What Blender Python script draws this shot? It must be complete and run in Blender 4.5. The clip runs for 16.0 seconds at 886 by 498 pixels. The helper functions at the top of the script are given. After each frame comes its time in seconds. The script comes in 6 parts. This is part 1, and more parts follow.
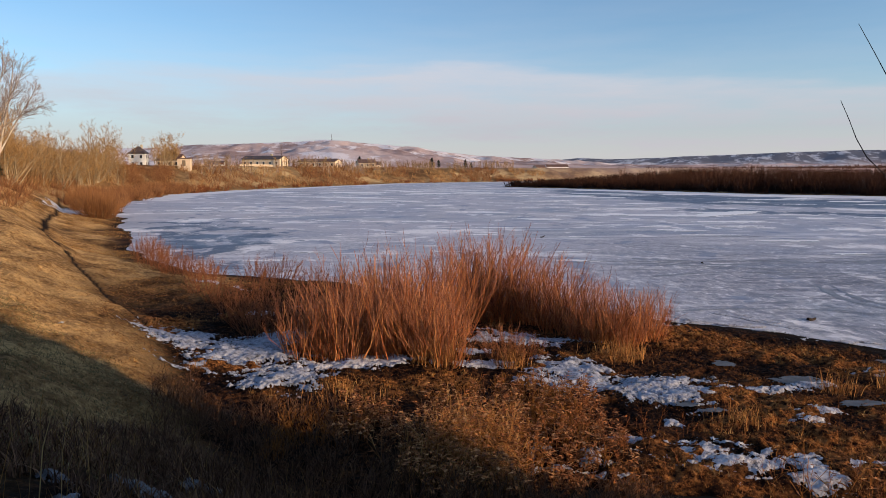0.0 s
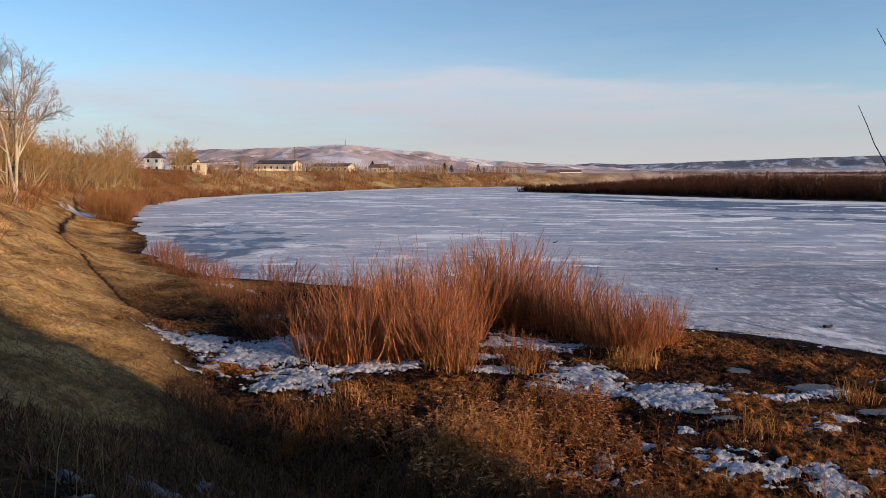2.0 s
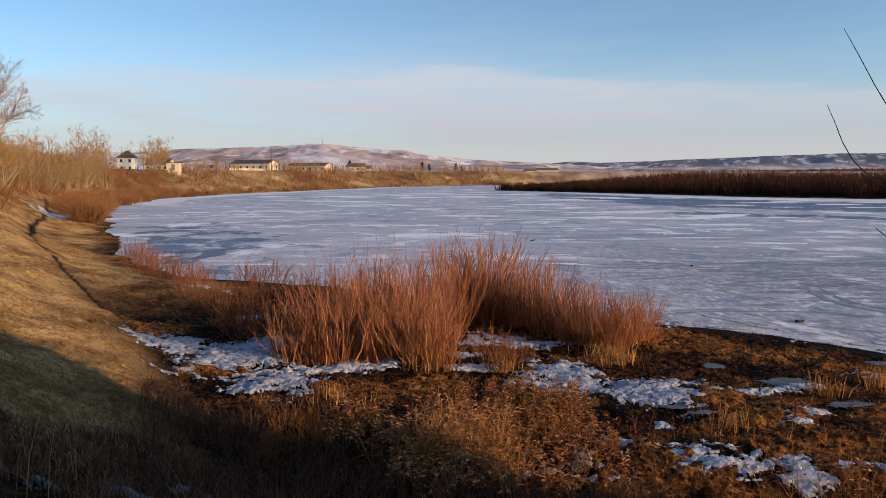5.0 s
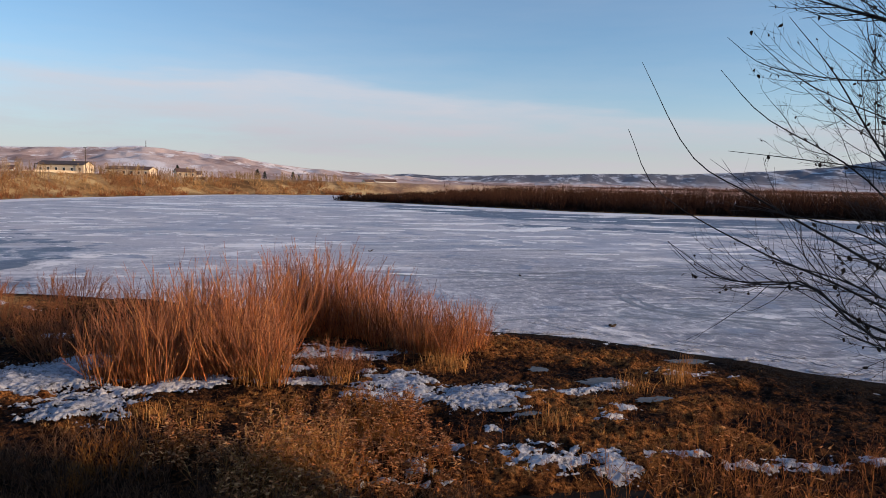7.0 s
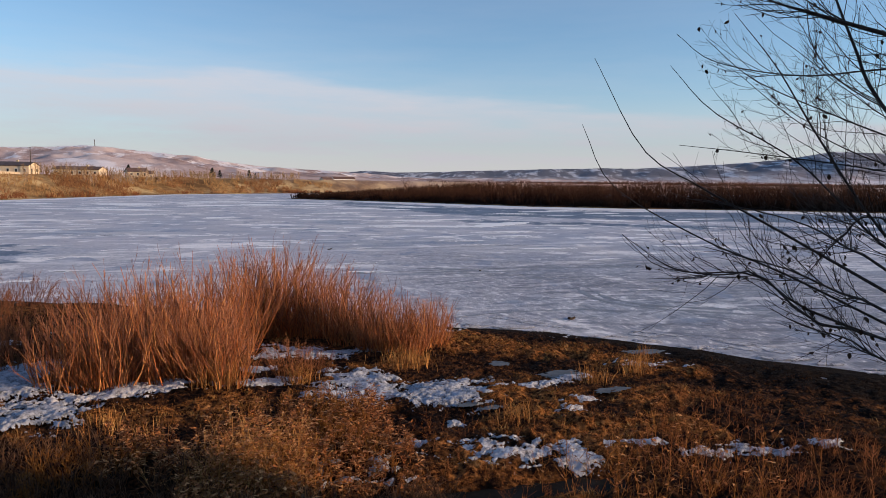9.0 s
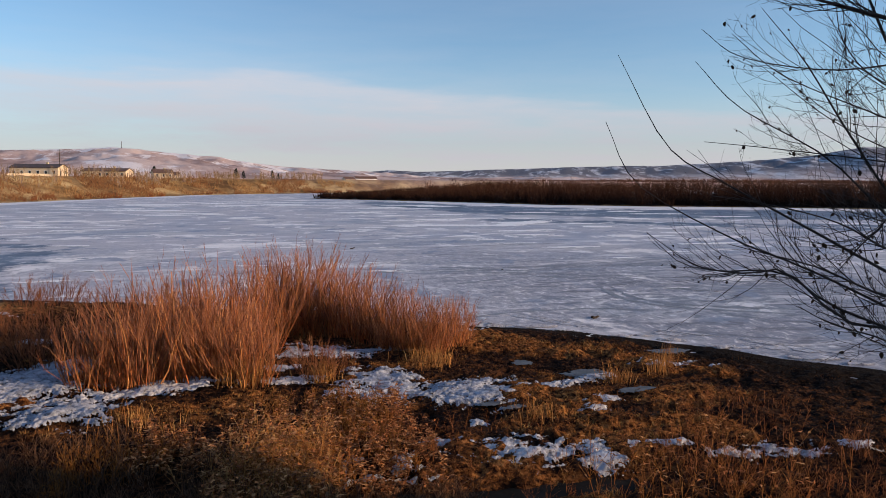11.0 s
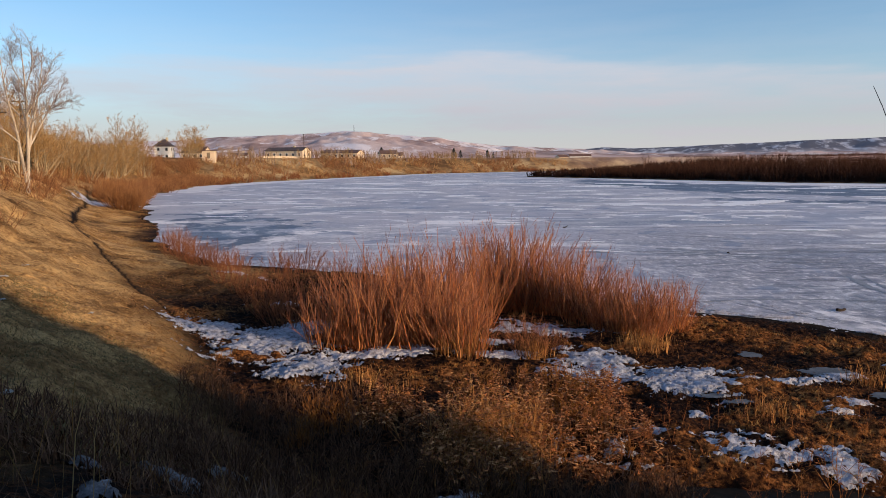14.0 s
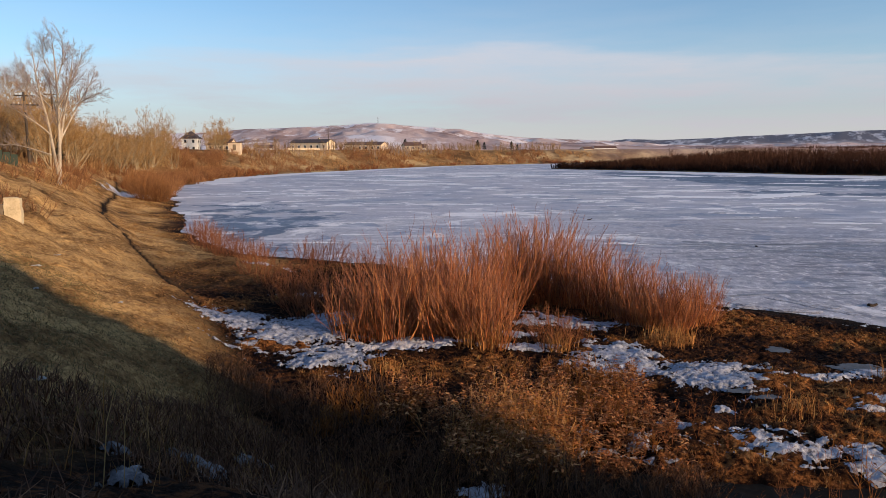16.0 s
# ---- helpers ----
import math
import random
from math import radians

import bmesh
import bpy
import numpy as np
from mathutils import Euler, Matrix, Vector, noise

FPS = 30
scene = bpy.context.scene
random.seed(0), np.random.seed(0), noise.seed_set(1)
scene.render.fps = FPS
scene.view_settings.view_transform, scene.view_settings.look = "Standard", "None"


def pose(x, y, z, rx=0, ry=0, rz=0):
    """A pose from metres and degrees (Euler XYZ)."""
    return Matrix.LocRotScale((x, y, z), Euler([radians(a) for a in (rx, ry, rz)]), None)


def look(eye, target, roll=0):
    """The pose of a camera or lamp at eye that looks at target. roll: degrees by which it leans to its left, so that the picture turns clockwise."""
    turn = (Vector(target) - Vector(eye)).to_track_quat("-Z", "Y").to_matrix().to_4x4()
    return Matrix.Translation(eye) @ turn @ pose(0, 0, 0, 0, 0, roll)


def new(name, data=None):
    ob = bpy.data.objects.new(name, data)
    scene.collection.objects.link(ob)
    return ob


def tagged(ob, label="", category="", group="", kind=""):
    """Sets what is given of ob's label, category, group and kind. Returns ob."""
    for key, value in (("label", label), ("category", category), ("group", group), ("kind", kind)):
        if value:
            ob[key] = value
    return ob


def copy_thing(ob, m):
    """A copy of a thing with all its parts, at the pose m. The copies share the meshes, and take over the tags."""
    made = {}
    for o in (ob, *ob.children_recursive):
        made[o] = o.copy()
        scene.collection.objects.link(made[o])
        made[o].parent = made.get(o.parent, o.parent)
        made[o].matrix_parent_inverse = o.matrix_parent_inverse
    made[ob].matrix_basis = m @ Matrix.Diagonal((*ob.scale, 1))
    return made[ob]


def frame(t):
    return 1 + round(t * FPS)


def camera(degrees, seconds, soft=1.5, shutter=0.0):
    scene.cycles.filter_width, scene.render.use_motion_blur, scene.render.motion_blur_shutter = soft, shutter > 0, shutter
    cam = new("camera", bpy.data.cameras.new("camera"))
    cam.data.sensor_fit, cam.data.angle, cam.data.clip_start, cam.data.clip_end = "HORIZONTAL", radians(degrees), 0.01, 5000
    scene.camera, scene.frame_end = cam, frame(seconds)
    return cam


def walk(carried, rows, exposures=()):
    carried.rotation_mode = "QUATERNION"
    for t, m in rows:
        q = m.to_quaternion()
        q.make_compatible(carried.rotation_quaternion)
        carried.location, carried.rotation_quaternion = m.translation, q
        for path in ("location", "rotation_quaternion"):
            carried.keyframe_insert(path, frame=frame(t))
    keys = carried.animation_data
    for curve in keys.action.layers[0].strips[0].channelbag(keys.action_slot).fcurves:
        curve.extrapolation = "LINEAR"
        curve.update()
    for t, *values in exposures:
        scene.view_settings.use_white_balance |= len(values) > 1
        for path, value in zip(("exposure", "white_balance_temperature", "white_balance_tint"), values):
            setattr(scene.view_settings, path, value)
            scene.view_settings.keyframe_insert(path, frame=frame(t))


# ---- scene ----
# ---------------------------------------------------------------- camera
LENS, EYE, REACH = 67.15, 6.0, 0.27
cam = camera(LENS, 16.0, soft=0.45)
# seconds, yaw, pitch, roll: the camera is held at arm's length and panned
ROWS = [
    (0.0, 0.0, -6.7, 0.0), (0.5, 0.04, -6.58, 0.06), (1.0, 0.13, -6.79, -0.05), (1.5, 0.7, -6.46, -0.1),
    (2.0, 1.09, -6.29, -0.13), (2.5, 1.01, -5.92, -0.22), (3.0, 0.75, -6.03, 0.03), (5.5, -2.19, -6.49, 0.05),
    (6.0, -7.51, -6.45, -0.28), (6.5, -11.72, -5.86, -1.31), (7.0, -14.51, -5.32, -1.44), (7.5, -16.13, -5.63, -1.06),
    (8.0, -17.16, -5.54, -0.93), (8.5, -17.71, -5.47, -0.84), (9.0, -18.01, -5.55, -0.73), (9.5, -17.36, -5.47, -0.46),
    (12.0, -13.61, -6.22, -0.5), (12.5, -7.45, -7.05, 0.15), (13.0, -2.67, -7.06, 0.58), (13.5, -0.28, -7.22, 0.64),
    (14.0, 1.87, -7.5, 0.4), (14.5, 3.43, -8.02, 0.64), (15.0, 3.36, -8.09, 0.77), (15.5, 3.73, -8.13, 0.67),
    (16.0, 3.88, -8.17, 0.4),
]
walk(cam, [(t, pose(-REACH * math.sin(radians(a)), REACH * (math.cos(radians(a)) - 1), EYE, 90 + p, r, a)) for t, a, p, r in ROWS],
     exposures=[(0.0, 0.0, 6250, 10), (16.0, 0.0, 6250, 10)])

# ---------------------------------------------------------------- world and sun
SUN_AZIMUTH, SUN_HEIGHT = 119.0, 13.0     # degrees clockwise from the way ahead, degrees above the horizon


def node(tree, kind, **values):
    n = tree.nodes.new(kind)
    for key, value in values.items():
        n.inputs[key].default_value = value
    return n


def ramp(tree, source, *stops):
    n = tree.nodes.new("ShaderNodeValToRGB")
    while len(n.color_ramp.elements) < len(stops):
        n.color_ramp.elements.new(0.5)
    for e, (at, c) in zip(n.color_ramp.elements, stops):
        e.position, e.color = at, (c, c, c, 1) if isinstance(c, (int, float)) else (*c, 1)
    tree.links.new(source, n.inputs[0])
    return n.outputs[0]


def maths(tree, op, a, b=None, clamp=False):
    n = tree.nodes.new("ShaderNodeMath")
    n.operation, n.use_clamp = op, clamp
    for i, v in enumerate((a, b)):
        if v is None:
            continue
        if isinstance(v, (int, float)):
            n.inputs[i].default_value = v
        else:
            tree.links.new(v, n.inputs[i])
    return n.outputs[0]


def mix(tree, fac, a, b):
    n = tree.nodes.new("ShaderNodeMixRGB")
    for i, v in enumerate((fac, a, b)):
        if isinstance(v, (int, float)):
            n.inputs[i].default_value = v
        elif isinstance(v, tuple):
            n.inputs[i].default_value = (*v, 1)
        else:
            tree.links.new(v, n.inputs[i])
    return n.outputs[0]


world = bpy.data.worlds.new("sky")
scene.world = world
world.use_nodes = True
wt = world.node_tree
wt.nodes.clear()
sky = wt.nodes.new("ShaderNodeTexSky")
sky.sky_type, sky.sun_disc = "NISHITA", False
sky.sun_elevation, sky.sun_rotation = radians(SUN_HEIGHT), radians(SUN_AZIMUTH)
sky.air_density, sky.dust_density, sky.ozone_density = 1.0, 0.25, 3.0
coord = wt.nodes.new("ShaderNodeTexCoord")
split = wt.nodes.new("ShaderNodeSeparateXYZ")
wt.links.new(coord.outputs["Generated"], split.inputs[0])
# a thin sheet of high cloud low over the horizon, streaked along it
stretch = wt.nodes.new("ShaderNodeMapping")
stretch.inputs["Scale"].default_value = (1.3, 1.3, 9.0)
wt.links.new(coord.outputs["Generated"], stretch.inputs[0])
puff = node(wt, "ShaderNodeTexNoise", Scale=1.5, Detail=6.0, Roughness=0.55)
wt.links.new(stretch.outputs[0], puff.inputs["Vector"])
right = maths(wt, "MAXIMUM", maths(wt, "SUBTRACT", split.outputs["X"], 0.08), 0.0)
left = maths(wt, "MAXIMUM", maths(wt, "MULTIPLY", split.outputs["X"], -1.0), 0.0)
tilt = maths(wt, "ADD", maths(wt, "MULTIPLY", right, 0.11), maths(wt, "MULTIPLY", left, 0.06))
height = maths(wt, "ADD", maths(wt, "ADD", split.outputs["Z"], tilt), maths(wt, "MULTIPLY", maths(wt, "SUBTRACT", puff.outputs[0], 0.5), 0.09))
veil = ramp(wt, maths(wt, "MULTIPLY", height, 4.0), (0.0, 0.95), (0.2, 0.92), (0.45, 0.88), (0.56, 0.9), (0.625, 0.36), (0.7, 0.24), (0.95, 0.12))
low_haze = ramp(wt, maths(wt, "MULTIPLY", split.outputs["Z"], 5.0), (0.0, 0.95), (0.25, 0.75), (0.6, 0.25), (0.9, 0.0))
fleece = node(wt, "ShaderNodeTexNoise", Scale=3.2, Detail=6.0, Roughness=0.6)
wt.links.new(stretch.outputs[0], fleece.inputs["Vector"])
veil = maths(wt, "MULTIPLY", veil, ramp(wt, fleece.outputs[0], (0.3, 0.62), (0.65, 1.12)))
veil = maths(wt, "MULTIPLY", veil, maths(wt, "SUBTRACT", 1.0, maths(wt, "MULTIPLY", left, 0.4)))
veil = maths(wt, "MAXIMUM", veil, low_haze, True)
veil_colour = ramp(wt, maths(wt, "MULTIPLY", split.outputs["Z"], 6.0), (0.0, (5.0, 4.7, 4.6)), (0.35, (4.45, 4.35, 4.6)), (0.75, (5.15, 5.05, 5.35)), (1.0, (5.4, 5.3, 5.65)))
clear = wt.nodes.new("ShaderNodeMixRGB")
clear.blend_type, clear.inputs[0].default_value, clear.inputs[2].default_value = "MULTIPLY", 1.0, (1.19, 1.3, 1.34, 1)
wt.links.new(sky.outputs[0], clear.inputs[1])
sky_mix = mix(wt, veil, clear.outputs[0], veil_colour)
back = node(wt, "ShaderNodeBackground", Strength=0.125)
wt.links.new(sky_mix, back.inputs["Color"])
wt.links.new(back.outputs[0], wt.nodes.new("ShaderNodeOutputWorld").inputs[0])

sun_data = bpy.data.lights.new("sun", "SUN")
sun_data.energy, sun_data.angle, sun_data.color = 5.0, radians(0.9), (1.0, 0.7, 0.42)
sun = new("sun", sun_data)
az, el = radians(SUN_AZIMUTH), radians(SUN_HEIGHT)
sun.matrix_world = look((math.sin(az) * math.cos(el) * 100, math.cos(az) * math.cos(el) * 100, math.sin(el) * 100), (0, 0, 0))


# ---------------------------------------------------------------- materials
def material(name, colours, scale=4.0, rough=0.85, bump=0.3, fine=6.0, vary=0.0, stretch=(1, 1, 1), metal=0.0, detail=6.0):
    """A rough surface: a ramp of colours over noise at two scales, with relief; vary: how far objects differ."""
    m = bpy.data.materials.new(name)
    m.use_nodes = True
    t = m.node_tree
    b = t.nodes["Principled BSDF"]
    b.inputs["Roughness"].default_value, b.inputs["Metallic"].default_value = rough, metal
    b.inputs["Specular IOR Level"].default_value = 0.12 if rough > 0.7 else 0.4
    c = t.nodes.new("ShaderNodeTexCoord")
    mp = t.nodes.new("ShaderNodeMapping")
    mp.inputs["Scale"].default_value = stretch
    t.links.new(c.outputs["Object"], mp.inputs[0])
    big = node(t, "ShaderNodeTexNoise", Scale=scale, Detail=detail, Roughness=0.6)
    small = node(t, "ShaderNodeTexNoise", Scale=scale * fine, Detail=4.0, Roughness=0.65)
    for n in (big, small):
        t.links.new(mp.outputs[0], n.inputs["Vector"])
    f = maths(t, "ADD", maths(t, "MULTIPLY", big.outputs[0], 0.6), maths(t, "MULTIPLY", small.outputs[0], 0.4))
    if vary:
        info = t.nodes.new("ShaderNodeObjectInfo")
        f = maths(t, "ADD", f, maths(t, "MULTIPLY", maths(t, "SUBTRACT", info.outputs["Random"], 0.5), vary))
    stops = [(0.3 + 0.4 * i / max(1, len(colours) - 1), c) for i, c in enumerate(colours)]
    t.links.new(ramp(t, f, *stops), b.inputs["Base Color"])
    if bump:
        bp = node(t, "ShaderNodeBump", Strength=bump, Distance=0.02)
        t.links.new(small.outputs[0], bp.inputs["Height"])
        t.links.new(bp.outputs[0], b.inputs["Normal"])
    return m


def island_material(name, colours, rough=0.9):
    """For masses of separate blades, stems or leaves in one mesh: each piece has its own shade."""
    m = bpy.data.materials.new(name)
    m.use_nodes = True
    t = m.node_tree
    b = t.nodes["Principled BSDF"]
    b.inputs["Roughness"].default_value = rough
    b.inputs["Specular IOR Level"].default_value = 0.1 if rough > 0.7 else 0.3
    g = t.nodes.new("ShaderNodeNewGeometry")
    stops = [(i / max(1, len(colours) - 1), c) for i, c in enumerate(colours)]
    t.links.new(ramp(t, g.outputs["Random Per Island"], *stops), b.inputs["Base Color"])
    return m


M_SNOW = material("old_snow", [(0.03, 0.024, 0.022), (0.15, 0.14, 0.15), (0.46, 0.455, 0.5), (0.6, 0.585, 0.625), (0.68, 0.66, 0.69)], 5.0, 0.6, 0.8, 6)
M_WILLOW = island_material("willow_bark", [(0.05, 0.014, 0.008), (0.5, 0.15, 0.045), (0.76, 0.34, 0.12), (0.1, 0.027, 0.013), (0.62, 0.21, 0.065), (0.16, 0.045, 0.02)], 0.6)
M_WILLOW_TIP = island_material("willow_twigs", [(0.09, 0.03, 0.018), (0.46, 0.17, 0.085), (0.2, 0.068, 0.036), (0.6, 0.27, 0.15), (0.13, 0.05, 0.03)], 0.65)
# near-black bark puts the unlit side of the island brush into the colour
M_BRUSH = island_material("brush_bark_shaded", [(0.008, 0.005, 0.004), (0.024, 0.011, 0.008), (0.015, 0.007, 0.005)], 0.95)
# lighter, redder tips carry the light along the top of the belt
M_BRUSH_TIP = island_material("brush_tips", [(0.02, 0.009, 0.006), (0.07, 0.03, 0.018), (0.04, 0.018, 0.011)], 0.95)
M_BRUSH_DULL = island_material("woodland_twigs", [(0.04, 0.02, 0.016), (0.14, 0.068, 0.045), (0.08, 0.04, 0.028)], 0.95)
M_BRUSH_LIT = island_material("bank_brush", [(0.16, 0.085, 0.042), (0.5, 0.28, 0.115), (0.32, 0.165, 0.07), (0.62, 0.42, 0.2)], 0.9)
M_BRUSH_BROWN = island_material("bank_scrub", [(0.09, 0.042, 0.022), (0.36, 0.17, 0.075), (0.19, 0.088, 0.042), (0.46, 0.23, 0.1)], 0.9)
M_BRUSH_RED = island_material("shore_willow", [(0.09, 0.034, 0.018), (0.3, 0.115, 0.045), (0.18, 0.068, 0.03)], 0.8)
M_BARK = material("pale_bark", [(0.17, 0.13, 0.095), (0.44, 0.36, 0.27), (0.62, 0.53, 0.42)], 1.5, 0.9, 0.6, 8, stretch=(1, 1, 0.4))
M_TWIG = island_material("poplar_twigs", [(0.12, 0.062, 0.027), (0.5, 0.3, 0.12), (0.27, 0.15, 0.06), (0.62, 0.41, 0.18)], 0.9)
M_BANKBARK = material("bank_bark", [(0.15, 0.105, 0.06), (0.36, 0.27, 0.16), (0.5, 0.4, 0.26)], 1.5, 0.9, 0.6, 8, stretch=(1, 1, 0.4))
M_TWIG_GREY = island_material("undergrowth_twigs", [(0.1, 0.055, 0.03), (0.34, 0.22, 0.11), (0.2, 0.12, 0.06), (0.42, 0.29, 0.15)], 0.9)
M_TWIG_PALE = island_material("poplar_twigs_pale", [(0.16, 0.115, 0.095), (0.42, 0.33, 0.28), (0.28, 0.21, 0.18)], 0.9)
M_DARKBARK = material("dark_bark", [(0.025, 0.02, 0.02), (0.06, 0.045, 0.04), (0.1, 0.08, 0.07)], 12, 0.85, 0.7, 5)
M_STRAW = island_material("dry_grass", [(0.33, 0.165, 0.05), (0.5, 0.29, 0.1), (0.17, 0.08, 0.03), (0.6, 0.39, 0.15)], 0.8)
M_TURF = island_material("short_turf", [(0.3, 0.158, 0.056), (0.55, 0.325, 0.12), (0.12, 0.06, 0.024), (0.62, 0.39, 0.16)], 0.9)
# dead weeds with the bank's shade put into their colour
M_WEED_SHADE = island_material("weeds_shade_tone", [(0.038, 0.021, 0.015), (0.13, 0.067, 0.041), (0.28, 0.148, 0.082), (0.066, 0.036, 0.025), (0.17, 0.09, 0.054)], 0.8)


# ---------------------------------------------------------------- helpers
def lattice(ix, iy, seed):
    h = (ix.astype(np.int64) * 374761393 + iy.astype(np.int64) * 668265263 + seed * 1442695041) & 0x7FFFFFFF
    h = ((h ^ (h >> 13)) * 1274126177) & 0x7FFFFFFF
    return ((h ^ (h >> 16)) & 0xFFFF) / 65535.0


def fbm(x, y, seed=0, octaves=4, gain=0.5):
    """Value noise in 0 to 1."""
    total, amp, norm = 0.0, 1.0, 0.0
    for o in range(octaves):
        ix, iy = np.floor(x), np.floor(y)
        fx, fy = x - ix, y - iy
        fx, fy = fx * fx * (3 - 2 * fx), fy * fy * (3 - 2 * fy)
        a, b = lattice(ix, iy, seed + o), lattice(ix + 1, iy, seed + o)
        c, d = lattice(ix, iy + 1, seed + o), lattice(ix + 1, iy + 1, seed + o)
        total = total + amp * (a * (1 - fx) * (1 - fy) + b * fx * (1 - fy) + c * (1 - fx) * fy + d * fx * fy)
        norm, amp, x, y = norm + amp, amp * gain, x * 2.03 + 17.1, y * 2.03 + 5.7
    return total / norm


def smooth(a, b, v):
    t = np.clip((v - a) / (b - a), 0, 1)
    return t * t * (3 - 2 * t)


def signed(x, y, loop):
    """Distance to a closed outline, positive inside."""
    best, inside = np.full(np.shape(x), 1e18), np.zeros(np.shape(x), bool)
    for (ax, ay), (bx, by) in zip(loop, loop[1:] + loop[:1]):
        dx, dy = bx - ax, by - ay
        u = np.clip(((x - ax) * dx + (y - ay) * dy) / (dx * dx + dy * dy), 0, 1)
        best = np.minimum(best, (x - ax - u * dx) ** 2 + (y - ay - u * dy) ** 2)
        if ay != by:
            inside ^= ((ay > y) != (by > y)) & (x < dx * (y - ay) / dy + ax)
    return np.where(inside, 1, -1) * np.sqrt(best)


def mesh_of(name, verts, faces, smooth_shade=True):
    """A mesh from an array of places and an array of faces that all have the same number of corners."""
    me = bpy.data.meshes.new(name)
    verts, faces = np.asarray(verts, np.float32), np.asarray(faces, np.int32)
    n, k = faces.shape
    me.vertices.add(len(verts))
    me.vertices.foreach_set("co", verts.ravel())
    me.loops.add(n * k)
    me.loops.foreach_set("vertex_index", faces.ravel())
    me.polygons.add(n)
    me.polygons.foreach_set("loop_start", np.arange(0, n * k, k, dtype=np.int32))
    me.polygons.foreach_set("use_smooth", np.full(n, smooth_shade))
    me.update(calc_edges=True)
    me.validate()
    return me


def arrays_part(name, verts, faces, mat, parent=None, label="", smooth_shade=True):
    ob = new(name, mesh_of(name, verts, faces, smooth_shade))
    ob.data.materials.append(mat)
    ob.parent = parent
    if label:
        ob["label"] = label
    return ob


def part(name, bm, mat, parent=None, label=""):
    """Links a bmesh as one mesh object under a thing or a part."""
    me = bpy.data.meshes.new(name)
    bmesh.ops.recalc_face_normals(bm, faces=bm.faces)
    bm.to_mesh(me)
    bm.free()
    me.materials.append(mat)
    ob = new(name, me)
    ob.parent = parent
    if label:
        ob["label"] = label
    return ob


def box(bm, x0, x1, y0, y1, z0, z1, bevel=0.0):
    r = bmesh.ops.create_cube(bm, size=1)
    for v in r["verts"]:
        v.co = Vector(((x0 + x1) / 2 + v.co.x * (x1 - x0), (y0 + y1) / 2 + v.co.y * (y1 - y0), (z0 + z1) / 2 + v.co.z * (z1 - z0)))
    if bevel:
        bmesh.ops.bevel(bm, geom=list({e for v in r["verts"] for e in v.link_edges}), offset=bevel, segments=1, affect="EDGES")
    return bm


def unit(v):
    return v / np.maximum(np.linalg.norm(v, axis=-1, keepdims=True), 1e-9)


def shoots(rng, start, way, length, r0, n=5, wander=0.12, lift=0.0, tip=0.25):
    """Bent tapering shoots: the places of their n points, and the radii there."""
    start, way, length, r0 = (np.asarray(a, float) for a in (start, way, length, r0))
    count = len(start)
    places, d, p = [start], unit(way), start
    for i in range(n - 1):
        d = unit(d + rng.normal(0, wander, (count, 3)) + np.array([0, 0, lift]))
        p = p + d * (length / (n - 1))[:, None]
        places.append(p)
    taper = np.linspace(1, tip, n)
    return np.stack(places, 1), r0[:, None] * taper[None]


def fork(rng, places, radii, each, low, high, spread, shorter, lengths, thin=0.6):
    """Where and how children leave their parents: starts, ways, lengths and radii."""
    count, n = radii.shape
    who = np.repeat(np.arange(count), each)
    u = rng.uniform(low, high, len(who)) * (n - 1)
    i = np.minimum(u.astype(int), n - 2)
    f = (u - i)[:, None]
    start = places[who, i] * (1 - f) + places[who, i + 1] * f
    along = unit(places[who, i + 1] - places[who, i])
    side = rng.normal(0, 1, along.shape)
    side = unit(side - along * np.sum(side * along, 1, keepdims=True))
    a = rng.uniform(spread * 0.6, spread * 1.3, len(who))[:, None]
    way = along * np.cos(a) + side * np.sin(a)
    length = lengths[who] * shorter * rng.uniform(0.6, 1.2, len(who)) * (1.15 - 0.5 * u / (n - 1))
    radius = (radii[who, i] * (1 - f[:, 0]) + radii[who, i + 1] * f[:, 0]) * thin
    return start, way, length, radius


def tubes(places, radii, sides=3):
    """One array of places and one of quads for many tubes."""
    count, n = radii.shape
    along = unit(np.gradient(places, axis=1))
    ref = np.where(np.abs(along[..., 2:3]) > 0.8, np.array([1.0, 0, 0]), np.array([0, 0, 1.0]))
    a = unit(np.cross(along, ref))
    b = np.cross(along, a)
    ang = np.arange(sides) * 2 * np.pi / sides
    ring = a[:, :, None] * np.cos(ang)[:, None] + b[:, :, None] * np.sin(ang)[:, None]
    verts = places[:, :, None] + ring * radii[:, :, None, None]
    idx = np.arange(count * n * sides).reshape(count, n, sides)
    nxt = np.roll(idx, -1, 2)
    quads = np.stack([idx[:, :-1], nxt[:, :-1], nxt[:, 1:], idx[:, 1:]], -1).reshape(-1, 4)
    return verts.reshape(-1, 3), quads


def join(*pieces):
    verts, faces, at = [], [], 0
    for v, f in pieces:
        verts.append(v)
        faces.append(f + at)
        at += len(v)
    return np.concatenate(verts), np.concatenate(faces)


